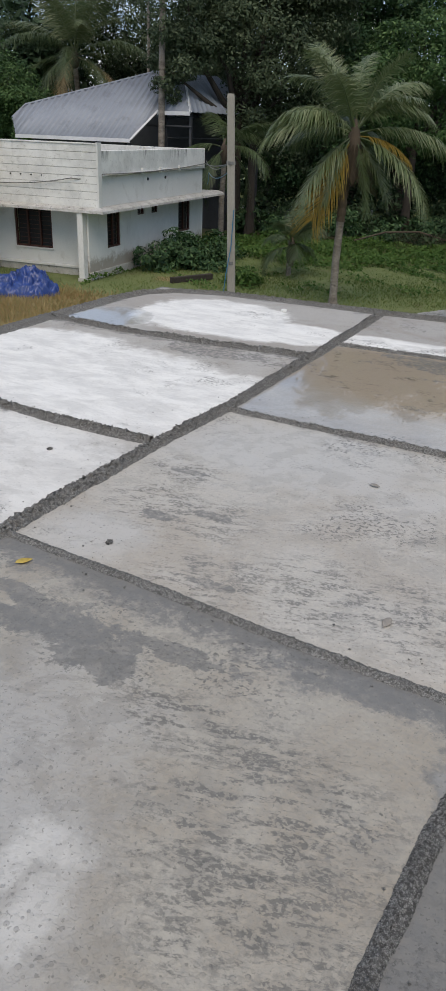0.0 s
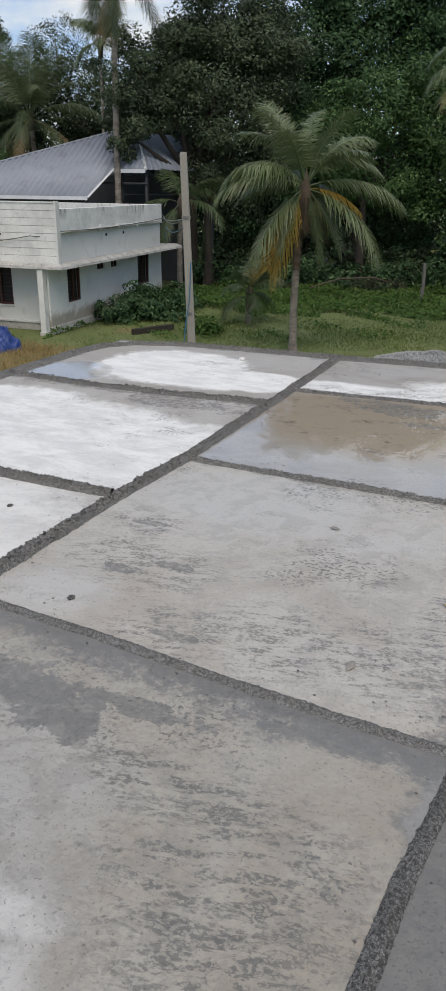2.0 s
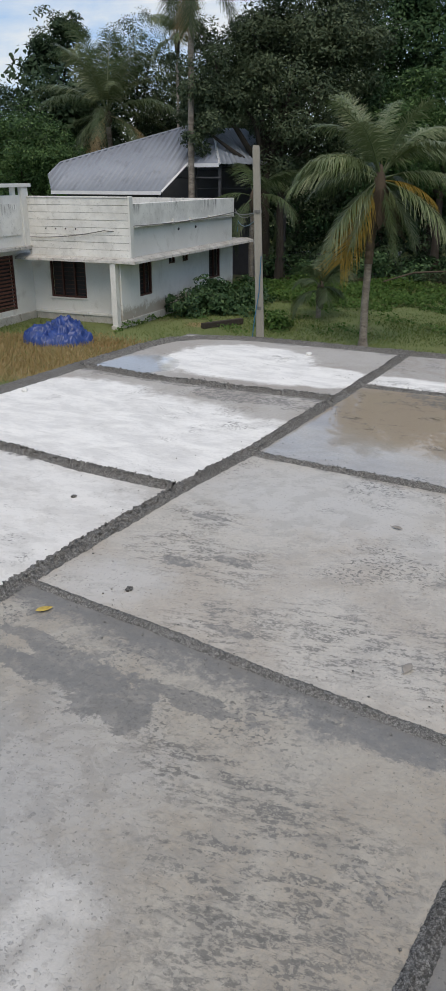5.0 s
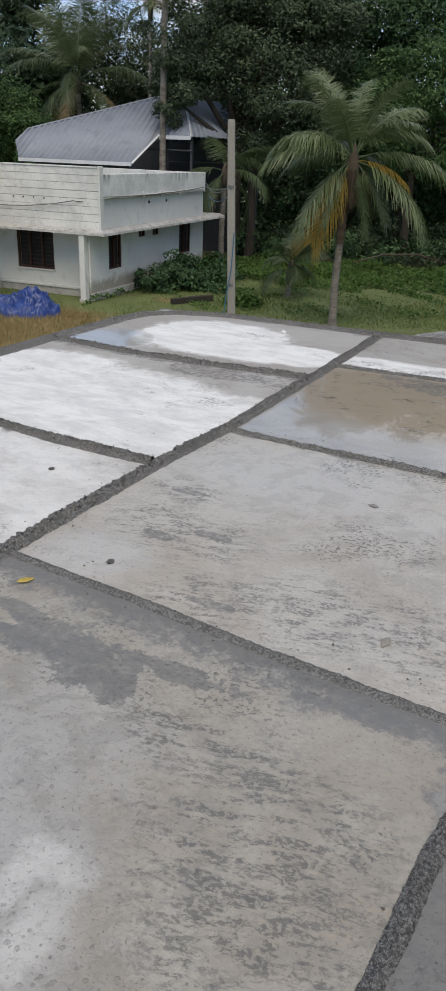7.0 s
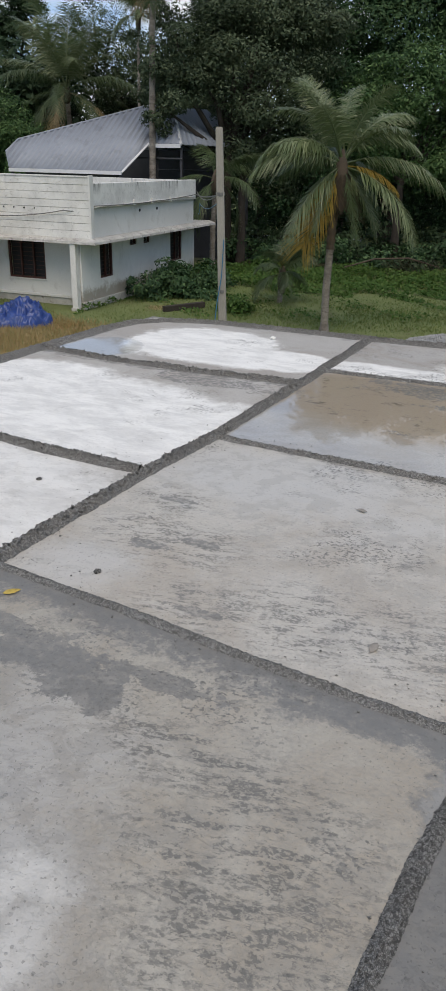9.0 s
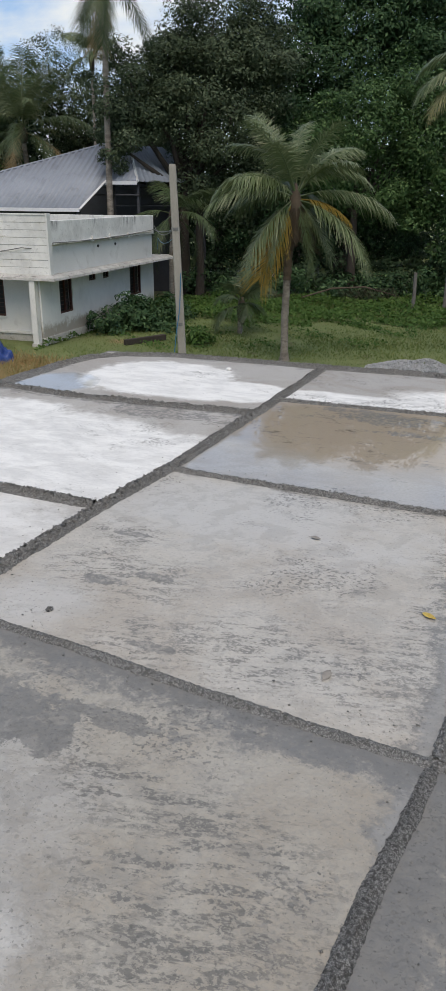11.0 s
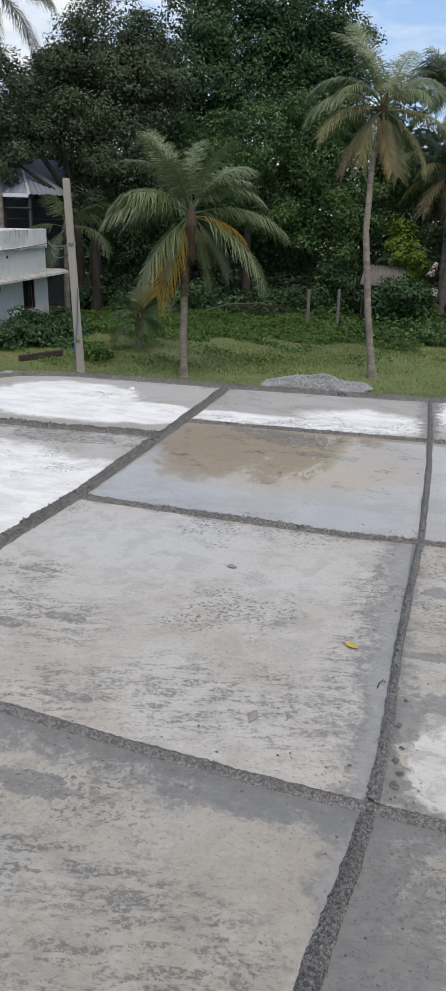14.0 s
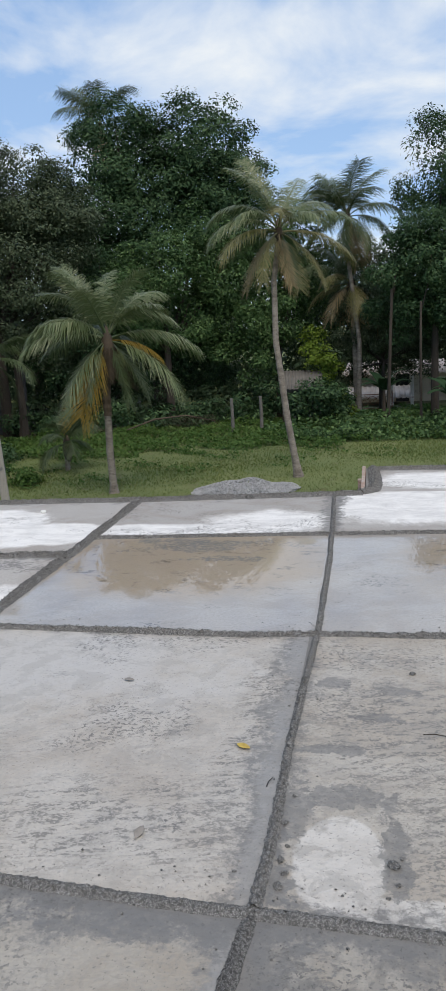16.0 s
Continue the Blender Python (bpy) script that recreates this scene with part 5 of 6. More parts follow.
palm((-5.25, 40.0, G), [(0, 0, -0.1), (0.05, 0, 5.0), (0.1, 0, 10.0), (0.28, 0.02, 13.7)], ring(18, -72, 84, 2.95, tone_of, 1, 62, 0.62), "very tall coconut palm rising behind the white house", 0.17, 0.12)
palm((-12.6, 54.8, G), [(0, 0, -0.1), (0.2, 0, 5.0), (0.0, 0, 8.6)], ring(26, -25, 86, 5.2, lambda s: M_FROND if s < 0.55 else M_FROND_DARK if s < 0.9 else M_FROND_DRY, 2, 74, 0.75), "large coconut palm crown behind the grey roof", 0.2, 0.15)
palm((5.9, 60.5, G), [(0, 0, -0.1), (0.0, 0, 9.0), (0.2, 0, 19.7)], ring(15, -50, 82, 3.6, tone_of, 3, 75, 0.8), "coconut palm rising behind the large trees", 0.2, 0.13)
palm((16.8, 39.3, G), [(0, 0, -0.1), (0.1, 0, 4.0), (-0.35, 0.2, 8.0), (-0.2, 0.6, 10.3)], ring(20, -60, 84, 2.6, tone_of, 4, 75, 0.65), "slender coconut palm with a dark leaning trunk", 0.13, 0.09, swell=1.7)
palm((17.2, 40.4, G), [(0, 0, -0.1), (-0.1, 0, 3.6), (-0.25, 0, 6.9)], ring(18, -60, 75, 2.6, lambda s: M_FROND_DARK if s < 0.45 else M_FROND_OLIVE if s < 0.75 else M_FROND_DRY, 5, 80, 0.6), "coconut palm with drooping dry fronds", 0.19, 0.13)
palm((-6.95, 47.8, G), [(0, 0, -0.1), (0.0, 0, 6.0), (0.05, 0, 11.8)], ring(11, 5, 80, 1.7, lambda s: M_FROND, 6, 85, 0.5), "slim areca palm with a short crown", 0.10, 0.075, name="areca_palm", swell=1.2)
palm((2.3, 53.5, G), [(0, 0, -0.1), (0.0, 0, 7.0), (0.1, 0, 12.0)], ring(13, -30, 80, 2.8, lambda s: M_FROND_BLUE, 7, 75, 0.9), "bluish palm crown showing between the trees", 0.17, 0.12)
palm((0.9, 30.6, G), [(0, 0, -0.1), (0.0, 0, 0.4), (0.05, 0, 0.9)], ring(8, 0, 78, 1.35, lambda s: M_FROND_DARK, 8, 80, 0.45), "small young palm among the weeds", 0.10, 0.09)
palm((-2.2, 38.6, G), [(0, 0, -0.1), (0.0, 0, 2.0), (0.1, 0, 4.0)], ring(9, -30, 60, 2.9, lambda s: M_FROND_DARK, 9, 85, 0.55), "low palm with drooping fronds beside the house", 0.14, 0.12)


# ---- broadleaf trees ----
def leaves(rng, lobes, size, density, fill=0.2):
    """Leaf quads gathered in many small clumps over the lobes, a few inside; returns vertices and faces."""
    cs, ns = [], []
    up = np.array((0, 0, 1.0))
    for cx, cy, cz, rx, ry, rz in lobes:
        rad = np.array((rx, ry, rz))
        area = 4 * math.pi * ((rx * ry) ** 1.6 / 3 + (rx * rz) ** 1.6 / 3 + (ry * rz) ** 1.6 / 3) ** (1 / 1.6)
        clumps = max(7, int(area * 0.55))
        d = rng.normal(size=(clumps, 3))
        d /= np.linalg.norm(d, axis=1)[:, None]
        cc = d * rng.uniform(0.62, 1.02, (clumps, 1)) * rad
        rc = 0.30 * rad.mean() ** 0.6 * rng.uniform(0.75, 1.5, clumps) * 1.35
        per = max(6, int(area * density * 2.3 / clumps))
        e = rng.normal(size=(clumps, per, 3)) + 0.45 * d[:, None, :] + 0.35 * up
        e /= np.linalg.norm(e, axis=2)[:, :, None]
        c = cc[:, None, :] + e * (rc[:, None, None] * rng.uniform(0.55, 1.08, (clumps, per, 1))) * np.array((1.15, 1.15, 0.8))
        cs.append(c.reshape(-1, 3) + np.array((cx, cy, cz)))
        ns.append((e * 0.75 + 0.25 * d[:, None, :]).reshape(-1, 3))
        k = int(clumps * per * fill)
        g = rng.normal(size=(k, 3))
        g /= np.linalg.norm(g, axis=1)[:, None]
        cs.append(g * rng.uniform(0.2, 0.8, (k, 1)) * rad + np.array((cx, cy, cz)))
        ns.append(g)
    c, d = np.concatenate(cs), np.concatenate(ns)
    m = len(c)
    nrm = d * 0.8 + up * 0.45 + rng.normal(size=(m, 3)) * 0.38
    nrm /= np.linalg.norm(nrm, axis=1)[:, None]
    a = np.cross(nrm, rng.normal(size=(m, 3)))
    a /= np.linalg.norm(a, axis=1)[:, None]
    e = np.cross(nrm, a)
    ln = size * rng.uniform(0.65, 1.25, (m, 1))
    wd = ln * rng.uniform(0.36, 0.55, (m, 1))
    v = np.stack([c - a * ln * 0.6, c + e * wd * 0.6 - a * ln * 0.05, c + a * ln * 0.6 - nrm * ln * 0.15, c - e * wd * 0.6 - a * ln * 0.05], axis=1).reshape(-1, 3)
    f = np.arange(m * 4).reshape(-1, 4)
    return v, f


def tree(base, lobes, material, label, size=0.24, density=26, trunk=0.25, seed=1, lean=(0, 0), fork=0.45, name="broadleaf_tree"):
    """A tapered trunk, limbs into each lobe and a crown of many leaves. Lobes are placed in the world."""
    rng = np.random.default_rng(seed)
    ob = thing(name, label, "tree", pose(base[0], base[1], G), group="trees behind the field")
    rel = [(l[0] - base[0], l[1] - base[1], l[2] - G, *l[3:]) for l in lobes]
    top = max(l[2] for l in rel)
    fz = top * fork
    b = bmesh.new()
    tube(b, [(0, 0, -0.2), (0.03, 0, 0.3), (lean[0] * 0.5, lean[1] * 0.5, fz * 0.5), (lean[0], lean[1], fz)], [trunk * 1.5, trunk * 1.1, trunk * 0.9, trunk * 0.75], 10)
    for l in rel:
        s = rng.uniform(0.35, 0.65)
        mid = (lean[0] + (l[0] - lean[0]) * 0.55 + rng.normal(0, 0.2), lean[1] + (l[1] - lean[1]) * 0.5, fz + (l[2] - fz) * s)
        tube(b, [(lean[0], lean[1], fz * 0.92), mid, (l[0], l[1], l[2] + l[5] * 0.4)], [trunk * 0.6, trunk * 0.38, trunk * 0.08], 7)
    part("trunk", b, M_BARK, ob, smooth=True)
    v, f = leaves(rng, rel, size * 0.74, density * 1.75)
    crown = new("crown", fast_mesh("crown", v, f, material))
    crown.parent = ob
    return ob


# trees round the roof and the open ground
tree((-1.75, 42.3), [(-0.2, 44.0, 8.9, 2.3, 2.3, 2.6), (-1.9, 43.4, 8.2, 1.5, 1.5, 1.8), (1.8, 44.6, 8.6, 1.9, 2.0, 2.0), (-4.3, 41.0, 6.2, 1.8, 1.8, 2.1), (-0.4, 42.4, 5.6, 3.0, 2.4, 2.8), (-2.4, 42.6, 7.2, 1.7, 1.6, 1.6), (0.6, 43.0, 2.2, 3.0, 2.2, 2.4), (-4.5, 40.5, 4.7, 1.2, 1.2, 1.3), (-4.8, 40.1, 3.5, 0.7, 0.7, 0.9), (-3.1, 41.4, 5.0, 1.1, 1.0, 0.9), (2.2, 43.6, 7.6, 1.9, 2.0, 2.3)], M_LEAF_D, "spreading mango tree hanging over the grey roof", 0.20, 34, 0.30, 21)
tree((7.6, 50.2), [(6.0, 50.2, 12.4, 2.9, 2.8, 3.3), (11.0, 49.4, 12.0, 3.4, 3.0, 3.3), (8.4, 50.0, 9.6, 3.4, 3.0, 3.0), (5.6, 50.0, 7.6, 3.0, 2.8, 3.2), (13.2, 49.0, 9.8, 2.0, 2.2, 2.4), (11.6, 48.6, 7.6, 2.8, 2.4, 2.8)], M_LEAF_B, "large dark green tree with a dense rounded crown", 0.26, 28, 0.42, 22)
tree((0.0, 50.5), [(0.0, 50.4, 9.6, 2.0, 2.2, 2.1), (-0.8, 49.6, 7.6, 2.6, 2.2, 2.6), (2.6, 50.6, 8.0, 2.4, 2.0, 2.8)], M_LEAF_D, "dull green tree among taller neighbours", 0.22, 26, 0.26, 23)
tree((7.0, 42.3), [(6.8, 41.8, 5.0, 2.2, 1.9, 1.9), (8.6, 42.8, 2.6, 2.6, 2.0, 2.2), (5.0, 42.4, 3.0, 2.2, 1.8, 2.2), (10.8, 43.0, 4.6, 2.2, 1.9, 2.6), (9.2, 43.6, 6.4, 2.0, 1.8, 1.9)], M_LEAF_C, "fresh green tree behind the young palm", 0.22, 30, 0.22, 24)
tree((13.4, 42.6), [(13.2, 42.4, 3.2, 2.6, 2.0, 2.6), (11.6, 42.0, 0.8, 2.2, 1.7, 1.9), (14.4, 42.8, 6.0, 2.0, 1.8, 2.2), (15.6, 43.6, 3.0, 2.2, 1.9, 2.4)], M_LEAF_C, "leafy green tree beside the shed", 0.22, 28, 0.22, 25)
tree((3.4, 44.8), [(3.2, 44.4, 1.2, 3.2, 2.2, 2.2), (6.6, 45.0, 0.8, 3.2, 2.0, 2.2), (0.8, 45.2, 0.0, 2.6, 2.0, 2.0), (9.6, 44.8, 0.6, 2.6, 2.0, 2.2), (4.0, 45.6, 4.6, 3.0, 2.0, 2.4)], M_LEAF_B, "low dark tree filling the gap under the canopy", 0.24, 26, 0.22, 26, fork=0.3)
tree((19.2, 35.4), [(19.5, 35.4, 4.2, 2.6, 2.4, 2.6), (20.6, 37.2, 8.8, 2.4, 2.2, 2.6), (18.4, 36.2, 2.4, 2.0, 1.8, 1.7), (22.0, 36.0, 6.2, 2.6, 2.4, 2.6), (21.8, 35.2, 2.2, 2.6, 2.2, 2.2)], M_LEAF_B, "tall dark tree with clustered glossy leaves", 0.20, 34, 0.20, 27)
tree((16.1, 34.2), [(17.0, 35.0, 4.2, 1.3, 1.2, 1.2), (18.0, 35.2, 5.6, 1.4, 1.3, 1.4)], M_LEAF_B, "slim leaning tree with a dark trunk", 0.20, 26, 0.085, 28, lean=(0.35, 0.2), fork=0.72)
tree((17.4, 33.4), [(18.2, 33.8, 4.4, 1.5, 1.3, 1.3)], M_LEAF_B, "thin straight tree beside banana plants", 0.20, 26, 0.065, 29, fork=0.75)
tree((18.8, 40.8), [(18.9, 40.6, 3.6, 1.9, 1.5, 1.9), (20.6, 41.0, 1.4, 1.9, 1.5, 1.7), (17.6, 41.4, 0.6, 1.5, 1.3, 1.5), (22.4, 41.2, 3.6, 2.0, 1.6, 2.2), (19.6, 40.6, -0.4, 1.3, 1.1, 0.9), (22.6, 40.6, 0.2, 1.8, 1.5, 1.6)], M_LEAF_D, "thin-leaved tree in front of the far house", 0.17, 22, 0.14, 35)
tree((24.5, 40.0), [(24.4, 39.8, 1.0, 2.4, 2.0, 2.4), (25.4, 40.2, 4.6, 2.6, 2.2, 2.6), (26.4, 39.6, -1.0, 2.2, 2.0, 2.0)], M_LEAF_B, "dense green tree near the far house", 0.22, 24, 0.2, 36)
tree((-20.8, 72.3), [(-20.8, 72.3, 12.0, 2.4, 2.2, 2.0), (-22.0, 72.0, 10.6, 1.7, 1.6, 1.3), (-19.8, 72.4, 13.0, 1.3, 1.2, 1.0)], M_LEAF_A, "lone dark tree standing above the far woods", 0.32, 20, 0.24, 30, fork=0.72)
tree((-11.4, 59.2), [(-11.6, 59.2, 10.6, 1.7, 1.5, 1.4), (-10.0, 59.4, 10.0, 1.4, 1.3, 1.7), (-12.6, 59.0, 9.2, 1.2, 1.2, 1.0)], M_LEAF_D, "airy thin-leaved tree against the sky", 0.16, 14, 0.14, 31, fork=0.6)
tree((18.3, 39.4), [(17.3, 40.6, 0.9, 1.3, 1.1, 1.3), (18.4, 39.6, 0.6, 1.4, 1.1, 1.3), (20.0, 38.6, 0.6, 1.4, 1.2, 1.2), (19.0, 39.2, 2.5, 1.6, 1.3, 1.3), (17.4, 40.4, 2.8, 1.3, 1.1, 1.2), (19.0, 41.2, -0.9, 1.5, 0.8, 0.8), (21.2, 40.6, -1.0, 1.6, 0.8, 0.9), (16.8, 41.4, -1.2, 1.0, 0.8, 0.8)], M_LEAF_D, "light feathery tree screening the far house", 0.16, 36, 0.09, 37, fork=0.5)
tree((-15.6, 50.2), [(-15.6, 50.2, 3.2, 2.6, 2.2, 2.2), (-18.2, 51.0, 2.8, 2.6, 2.2, 2.4), (-17.0, 50.8, 0.4, 2.6, 2.0, 2.0), (-20.4, 51.4, 3.2, 2.4, 2.0, 2.2), (-14.2, 49.2, 1.4, 1.8, 1.5, 1.8)], M_LEAF_C, "feathery green tree beside the grey roof", 0.20, 28, 0.2, 32)
tree((-8.6, 57.4), [(-9.8, 57.4, 6.4, 2.8, 2.4, 2.6), (-6.2, 57.6, 6.8, 2.8, 2.2, 2.8), (-3.0, 56.8, 7.2, 2.8, 2.2, 3.0), (-7.8, 57.2, 3.2, 3.4, 2.4, 2.4)], M_LEAF_D, "dull green tree behind the grey roof", 0.26, 22, 0.24, 33)
tree((-17.8, 57.6), [(-17.8, 57.5, 5.0, 3.2, 2.6, 2.8), (-22.6, 58.0, 5.4, 3.4, 2.6, 2.8), (-14.4, 58.0, 5.2, 2.6, 2.2, 2.6), (-19.6, 58.4, 2.2, 3.6, 2.6, 2.2)], M_LEAF_A, "dark tree in the woods behind the houses", 0.28, 20, 0.26, 34)


def bush(base, lobes, material, label, size, density, seed, name="bush"):
    rng = np.random.default_rng(seed)
    ob = thing(name, label, "bush", pose(base[0], base[1], G), group="bushes")
    rel = [(l[0] - base[0], l[1] - base[1], l[2] - G, *l[3:]) for l in lobes]
    for l in rel:
        part("stem", tube(bmesh.new(), [(l[0] * 0.5, l[1] * 0.5, -0.05), (l[0] * 0.8, l[1] * 0.8, l[2] * 0.6), (l[0], l[1], l[2] + l[5] * 0.5)], [0.03, 0.022, 0.008], 6), M_BARK, ob)
    v, f = leaves(rng, rel, size, density, 0.5)
    v[:, 2] = np.maximum(v[:, 2], 0.0)
    cr = new("foliage", fast_mesh("foliage", v, f, material))
    cr.parent = ob


bush((-3.6, 31.4), [(-4.2, 30.6, -3.1, 0.75, 0.8, 0.55), (-3.3, 31.4, -3.0, 1.0, 1.0, 0.7), (-2.4, 33.0, -2.95, 0.9, 1.2, 0.7), (-3.6, 32.4, -2.9, 0.6, 1.0, 0.7), (-1.8, 34.4, -2.95, 0.9, 0.9, 0.65), (-2.2, 31.2, -3.2, 0.9, 0.7, 0.4)], M_LEAF_B, "rambling green creeper against the house wall", 0.15, 42, 41)
bush((-0.75, 28.2), [(-0.8, 28.2, -3.1, 0.55, 0.5, 0.45), (-0.35, 28.5, -3.15, 0.45, 0.4, 0.35)], M_WEED, "small leafy bush beside the pole", 0.14, 44, 42)
bush((15.3, 39.6), [(15.2, 39.6, -0.6, 0.9, 0.8, 1.0), (14.6, 39.9, 0.4, 0.8, 0.8, 1.0), (14.5, 39.9, -1.4, 0.9, 0.8, 1.1), (15.6, 39.3, -2.4, 0.9, 0.8, 0.9)], M_LEAF_Y, "bright yellow-green shrub beside the palms", 0.18, 32, 43)
bush((13.2, 36.6), [(13.6, 36.3, -2.0, 1.2, 1.0, 1.3), (12.4, 36.7, -2.4, 1.0, 0.9, 0.9), (14.6, 36.6, -2.5, 1.0, 0.9, 0.9)], M_LEAF_B, "dark bush growing in front of the shed", 0.18, 34, 44)
bush((9.0, 41.0), [(8.4, 41.0, -2.6, 1.4, 1.0, 0.9), (6.0, 40.6, -2.7, 1.4, 1.0, 0.8), (3.4, 41.4, -2.6, 1.5, 1.0, 0.9), (1.0, 41.2, -2.7, 1.5, 1.0, 0.8), (10.6, 40.4, -2.6, 1.4, 1.0, 0.9), (12.2, 40.8, -2.3, 1.3, 1.0, 1.2), (-1.2, 42.0, -2.7, 1.2, 1.0, 0.8)], M_LEAF_B, "dark undergrowth at the edge of the trees", 0.18, 28, 45)


bush((8.0, 43.4), [(4.6, 43.6, -2.3, 1.6, 1.0, 1.3), (7.2, 43.2, -2.4, 1.6, 1.0, 1.2), (9.8, 42.6, -2.3, 1.5, 1.0, 1.3), (12.0, 43.0, -2.3, 1.5, 1.0, 1.3), (2.2, 44.0, -2.3, 1.5, 1.0, 1.3), (-0.4, 44.2, -2.4, 1.5, 1.0, 1.2)], M_LEAF_A, "dark shaded thicket under the trees", 0.2, 22, 46)


def banana(base, seed, label):
    rng = random.Random(seed)
    ob = thing("banana_plant", label, "banana plant", pose(*base), group="banana plants")
    part("stem", tube(bmesh.new(), [(0, 0, -0.1), (0.02, 0, 0.8), (0.05, 0.02, 1.7)], [0.11, 0.09, 0.06], 9), M_SHEATH, ob, smooth=True)
    for i in range(8):
        az, rise, ln = i * 137.5, rng.uniform(35, 75), rng.uniform(1.4, 1.9)
        b = bmesh.new()
        rows, p, n = [], Vector((0, 0, 0)), 10
        for j in range(n + 1):
            s = j / n
            a = radians(rise - 85 * s ** 1.4)
            w = 0.27 * math.sin(math.pi * min(1, 0.06 + s * 0.93)) ** 0.6
            rows.append([b.verts.new((p.x, w, p.z - 0.25 * w)), b.verts.new((p.x, 0, p.z)), b.verts.new((p.x, -w, p.z - 0.25 * w))])
            p = p + Vector((math.cos(a), 0, math.sin(a))) * (ln / n)
        for r0_, r1_ in zip(rows, rows[1:]):
            for k in range(2):
                b.faces.new((r0_[k], r1_[k], r1_[k + 1], r0_[k + 1]))
        lf = part("leaf", b, M_LEAF_B, ob, smooth=True)
        lf.matrix_local = pose(0.05, 0.02, 1.65, 0, 0, az)


banana((17.9, 31.6, G), 1, "banana plant with broad drooping leaves")
banana((18.9, 32.6, G), 2, "banana plant with broad drooping leaves")
banana((16.9, 36.4, G), 3, "ragged banana plant beside the palms")


# ---- sheds and walls among the trees ----
shed = thing("shed", "low open shed with an old grooved cement roof", "shed", pose(13.5, 39.2, 0, 0, 0, -20))
sheet([(-1.1, -0.9, -1.55), (1.2, -0.9, -1.6), (1.1, 0.9, -0.75), (-1.0, 0.9, -0.7)], 12, shed, "roof_sheet", M_ASB, 0.05)
for x, y in ((-0.95, -0.7), (1.05, -0.7), (-0.9, 0.7), (1.0, 0.7)):
    part("post", tube(bmesh.new(), [(x, y, G - 0.1), (x, y, -1.5 if y < 0 else -0.9)], [0.05, 0.045], 7), M_BARK, shed)
part("back_wall", box_bm(-0.95, 1.05, 0.75, 0.85, G - 0.1, -0.95), M_ASB, shed)

villa = thing("far_house", "cream house with a pale tiled porch roof among trees", "house", pose(21.0, 44.2, 0, 0, 0, -26))
part("wall", box_bm(-2.6, 5.5, 1.6, 1.8, G - 0.1, -1.5), M_CREAM, villa)
part("wall", box_bm(-2.6, -2.4, 1.8, 3.8, G - 0.1, -1.5), M_CREAM, villa)
sheet([(-2.9, -0.9, -2.95), (1.4, -0.9, -2.95), (1.2, 0.9, -2.35), (-2.7, 0.9, -2.35)], 14, villa, "porch_roof", M_TILE, 0.06)
sheet([(-3.1, 1.0, -1.65), (6.0, 1.0, -1.65), (5.6, 3.8, -0.95), (-2.8, 3.8, -0.95)], 24, villa, "roof", M_TILE, 0.06)
part("column", box_bm(-0.15, 0.15, -0.7, -0.4, G - 0.1, -1.6, bevel=0.02), M_WHITE, villa)
part("column", box_bm(1.15, 1.35, -0.7, -0.5, G - 0.1, -1.6, bevel=0.02), M_WHITE, villa)
part("door", box_bm(0.3, 1.1, 1.55, 1.62, G, -1.6), M_DARK, villa)
gate = thing("iron_gate", "rusty scrolled iron gate panel among the trees", "gate", pose(18.4, 41.6, G, 0, 0, -26))
for z in (0.15, 0.95):
    part("rail", tube(bmesh.new(), [(-1.3, 0, z), (1.3, 0, z)], [0.025, 0.025], 6), M_RUST, gate)
for i in range(6):
    cx = -1.1 + 0.44 * i
    part("scroll", tube(bmesh.new(), [(cx + (0.05 + 0.022 * k) * math.cos(k * 0.7), 0, 0.55 + (0.05 + 0.022 * k) * math.sin(k * 0.7)) for k in range(14)], [0.018] * 14, 5), M_RUST, gate)
for x in (-1.3, 1.3):
    part("post", tube(bmesh.new(), [(x, 0, -0.1), (x, 0, 1.15)], [0.04, 0.04], 6), M_RUST, gate)

back_wall = thing("compound_wall", "low white compound wall behind the tree trunks", "wall", pose(0.0, 47.5, 0, 0, 0, -6))
for i in range(6):
    part("wall_panel", box_bm(-9.0 + 2.5 * i, -6.55 + 2.5 * i, 0, 0.18, G - 0.1, -2.4 + 0.04 * (i % 3), bevel=0.01), M_WHITE if i % 4 else M_BAND, back_wall)

log = thing("timber", "dark timber lying in the weeds near the pole", "timber", pose(-2.6, 28.4, G, 0, 0, 42))
part("beam", box_bm(-0.9, 0.9, -0.09, 0.09, 0.02, 0.22, bevel=0.02), M_BARK, log)
branch = thing("fallen_branch", "dry brown palm branch fallen across the weeds", "branch", pose(6.2, 37.6, G, 0, 0, 4))
part("stem", tube(bmesh.new(), [(-2.2, 0, 0.55), (-0.8, 0, 0.95), (0.8, 0.1, 1.0), (2.3, 0.2, 0.6)], [0.03, 0.045, 0.04, 0.02], 7), M_SHEATH, branch)
for i in range(26):
    x = -0.6 + 0.11 * i
    part("dry_twig", tube(bmesh.new(), [(x, 0.1, 0.95), (x + 0.35, 0.15 - 0.1 * (i % 3), 0.5), (x + 0.55, 0.1, 0.12 + 0.03 * (i % 4))], [0.012, 0.009, 0.004], 4), M_SHEATH, branch)
for x, y in ((9.25, 37.4), (10.8, 37.6)):
    post = thing("tree_stump_post", "slim pale grey post under the trees", "post", pose(x, y, G), group="slim posts")
    part("shaft", tube(bmesh.new(), [(0, 0, -0.1), (0.02, 0, 0.8), (0.0, 0.02, 1.7)], [0.10, 0.085, 0.08], 9), M_ASB, post)
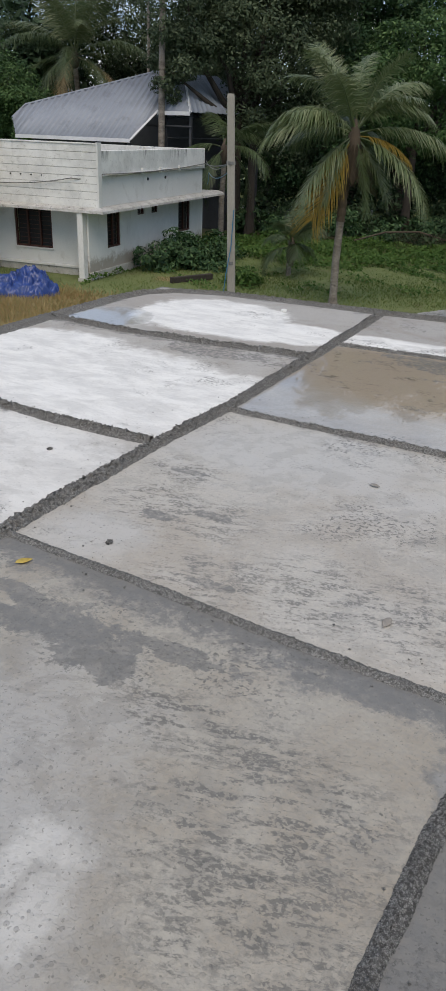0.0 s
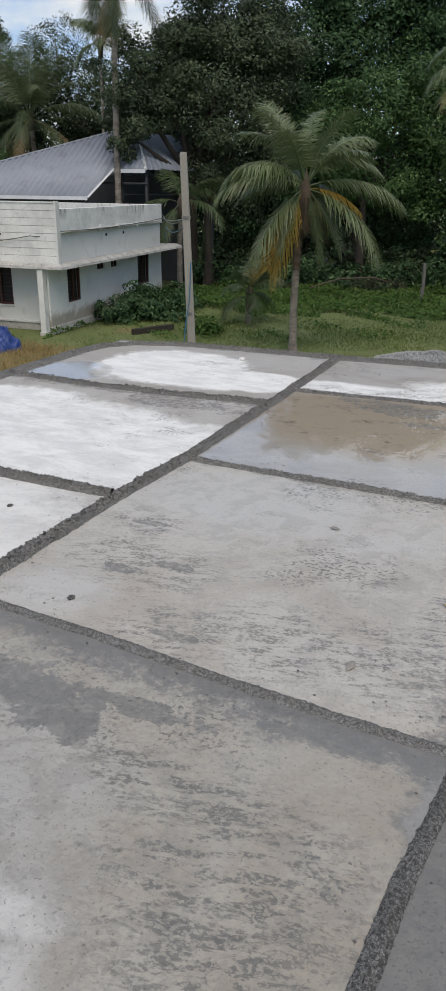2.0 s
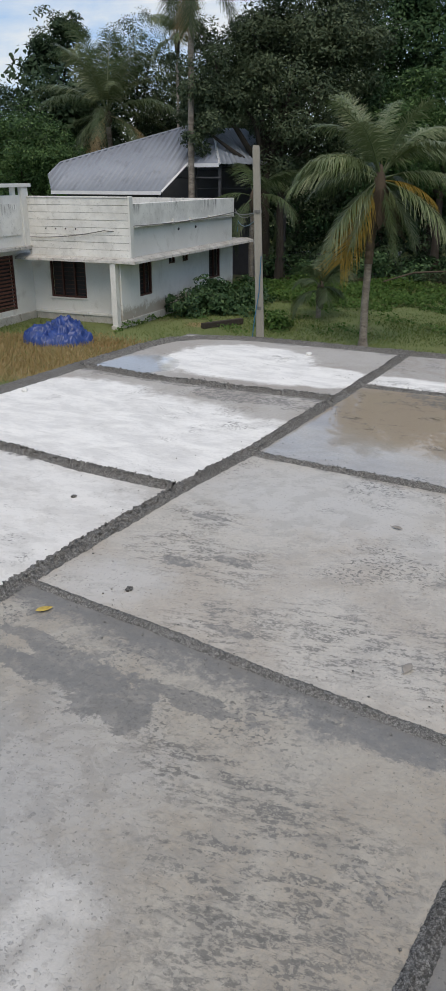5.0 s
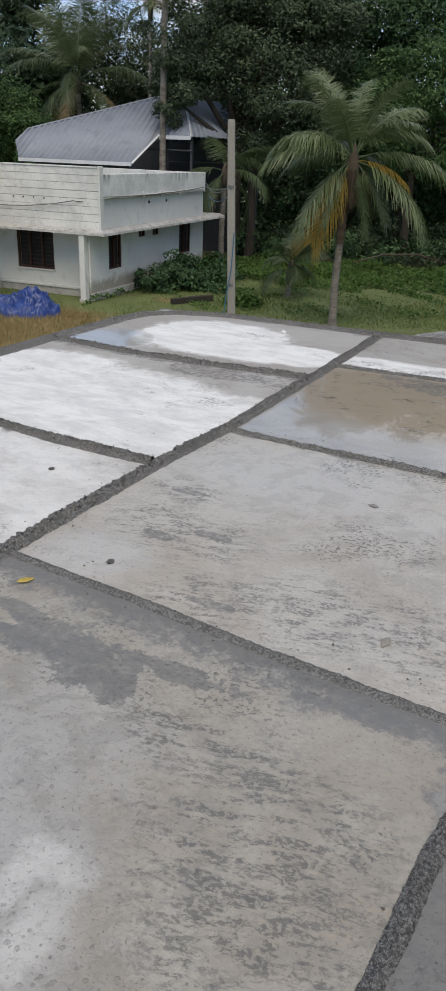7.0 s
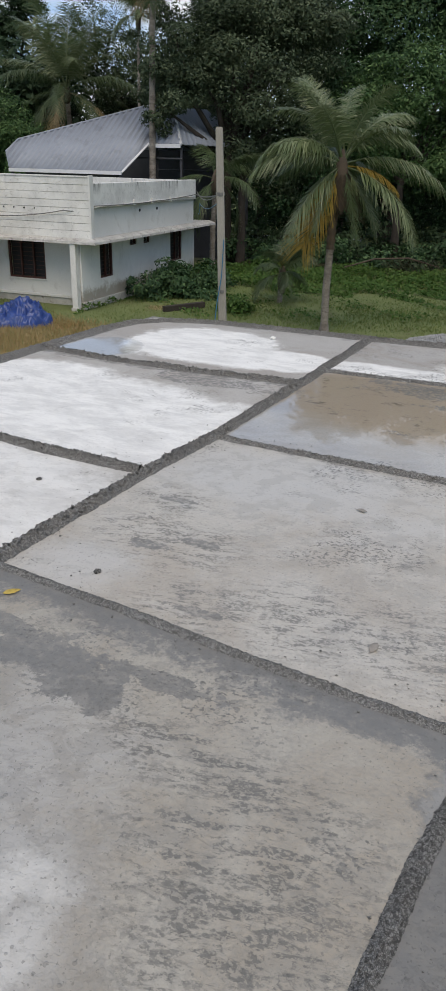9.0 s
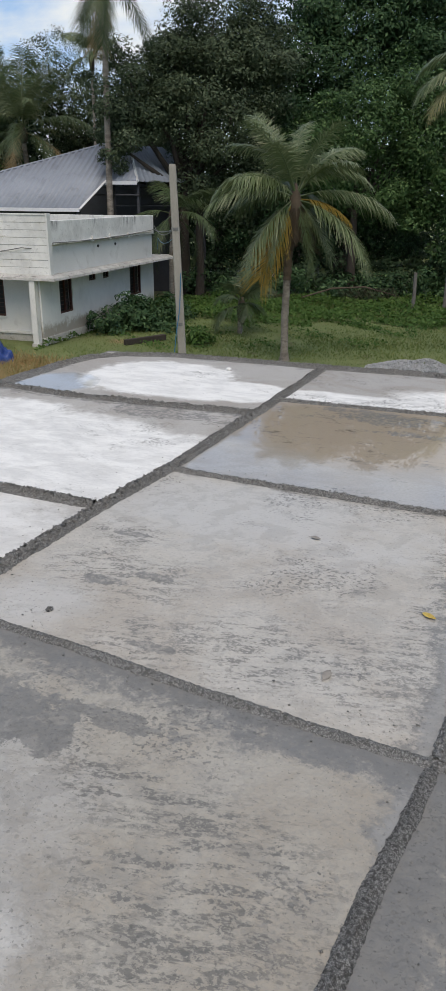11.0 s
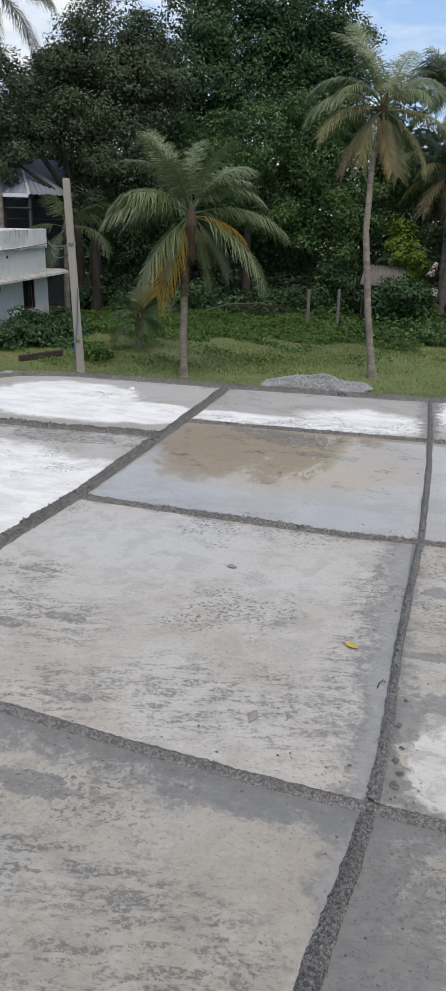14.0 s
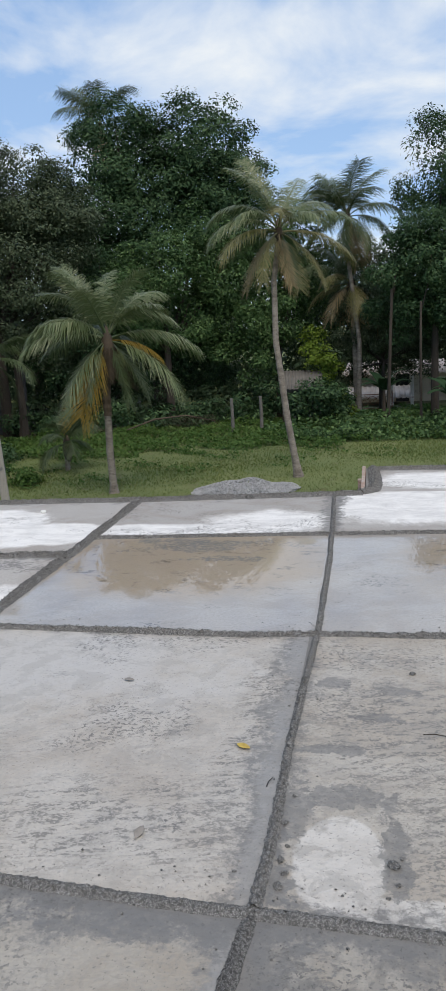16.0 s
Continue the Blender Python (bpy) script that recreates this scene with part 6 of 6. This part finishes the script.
for x, y, t in ((-1.95, 43.3, 0.16), (-0.95, 41.4, 0.2), (2.6, 43.4, 0.15)):
    st = thing("bare_tree", "dark bare tree standing at the wood's edge", "tree", pose(x, y, G), group="bare trees")
    part("shaft", tube(bmesh.new(), [(0, 0, -0.1), (0.05, 0, 1.5), (0.0, 0.1, 3.4), (0.1, 0.1, 5.2)], [t * 1.4, t, t * 0.9, t * 0.6], 9), M_BARK, st)


# ---- grass, weeds and far woods ----
def blades(name, n, area, height, width, material, label, seed, keep):
    rng = np.random.default_rng(seed)
    x, y = rng.uniform(area[0], area[1], n), rng.uniform(area[2], area[3], n)
    ok = keep(x, y, rng)
    x, y = x[ok], y[ok]
    m = len(x)
    h = rng.uniform(height[0], height[1], m)
    a = rng.uniform(0, 2 * math.pi, m)
    lean = rng.normal(0, 0.5, (m, 2)) * h[:, None]
    wx, wy = np.cos(a) * width, np.sin(a) * width
    z = np.full(m, G - 0.02)
    v = np.stack([np.stack([x - wx, y - wy, z], 1), np.stack([x + wx, y + wy, z], 1), np.stack([x + lean[:, 0], y + lean[:, 1], z + h], 1)], 1).reshape(-1, 3)
    ob = new(name, fast_mesh(name, v, np.arange(3 * m).reshape(-1, 3), material))
    tagged(ob, label, "grass", kind="stuff")


def patchy(x, y, s=0.35, k=0.0):
    return np.sin(x * s * 2.1 + k) * np.sin(y * s * 1.7 - k) + 0.5 * np.sin(x * s * 5.3 + y * s * 3.1 + k)


blades("grass", 170000, (-13, 24, 19, 42), (0.03, 0.11), 0.020, M_GRASS, "short uneven green grass on open ground", 51,
       lambda x, y, r: (patchy(x, y) > -0.9 + r.normal(0, 0.4, len(x))) & ~((x < -4.8) & (y < 26.3) & (r.random(len(x)) < 0.85)))
blades("dry_grass", 26000, (-13, -4.6, 19, 26.6), (0.06, 0.24), 0.02, M_STRAW, "brown dry grass beside the slab", 52,
       lambda x, y, r: ((x + 8.8) / 4.4) ** 2 + ((y - 23) / 3.2) ** 2 < 1.0 + r.normal(0, 0.25, len(x)))


def weeds(name, n, area, material, label, seed, height, size, keep):
    """Low leafy growth, higher in some places."""
    rng = np.random.default_rng(seed)
    x, y = rng.uniform(area[0], area[1], n), rng.uniform(area[2], area[3], n)
    ok = keep(x, y, rng)
    x, y = x[ok], y[ok]
    m = len(x)
    hump = np.clip(0.45 + 0.35 * patchy(x, y, 0.6, 1.3) + 0.2 * patchy(x, y, 1.7, 4.0), 0.08, 1.2)
    z = G + height * hump * rng.random(m) ** 0.6
    c = np.stack([x, y, z], 1)
    nrm = np.array((0, -0.25, 0.8)) + rng.normal(size=(m, 3)) * 0.5
    nrm /= np.linalg.norm(nrm, axis=1)[:, None]
    a = np.cross(nrm, rng.normal(size=(m, 3)))
    a /= np.linalg.norm(a, axis=1)[:, None]
    e = np.cross(nrm, a)
    ln = size * rng.uniform(0.6, 1.4, (m, 1))
    v = np.stack([c - a * ln * 0.6, c + e * ln * 0.36, c + a * ln * 0.6, c - e * ln * 0.36], 1).reshape(-1, 3)
    ob = new(name, fast_mesh(name, v, np.arange(4 * m).reshape(-1, 4), material))
    tagged(ob, label, "weeds", kind="stuff")


weeds("weeds", 60000, (-4, 26, 29, 41), M_WEED, "low broad-leaved green weeds along the field's edge", 53, 0.55, 0.12,
      lambda x, y, r: (y > 33.2 - 0.16 * x + 1.2 * patchy(x, y, 0.5, 2.0)) & (y < 42))
weeds("undergrowth", 9000, (-4.5, 14, 27, 34), M_WEED, "scattered small weeds in the grass", 54, 0.28, 0.10,
      lambda x, y, r: patchy(x, y, 0.8, 5.0) > 0.55 + r.normal(0, 0.2, len(x)))
weeds("wall_weeds", 2600, (-6.2, -3.4, 26.6, 32.4), M_WEED, "weeds growing along the house plinth", 55, 0.4, 0.10,
      lambda x, y, r: abs((x + 6.3) - (y - 27.2) * 0.335) < 0.35)
weeds("shrub_belt", 22000, (9, 27, 28, 36), M_LEAF_C, "dense leafy shrubs at the right of the field", 56, 1.1, 0.15,
      lambda x, y, r: (y > 31.5 - 0.35 * (x - 12)) & (x > 10.5 + 0.8 * patchy(x, y, 0.7, 3.0)))


def far_woods():
    rng = np.random.default_rng(61)
    lobes = []
    for i in range(74):
        az = radians(-62 + 124 * (i % 37) / 36 + rng.normal(0, 0.8))
        d = (62 if i < 37 else 74) + rng.normal(0, 2.0)
        top = rng.uniform(4.5, 8.0) + (2.0 if i >= 37 else 0)
        if 10 < math.degrees(az) < 40:
            top -= 1.0
        for z in np.arange(G + 1.0, top, 3.0):
            lobes.append((d * math.sin(az) + rng.normal(0, 0.8), d * math.cos(az) + rng.normal(0, 0.8), z, 3.2, 2.6, 2.4))
    v, f = leaves(rng, lobes, 0.55, 2.0, 0.3)
    ob = new("far_woods", fast_mesh("far_woods", v, f, M_LEAF_A))
    tagged(ob, "dark green belt of woods closing the distance", "woods", kind="stuff")


far_woods()
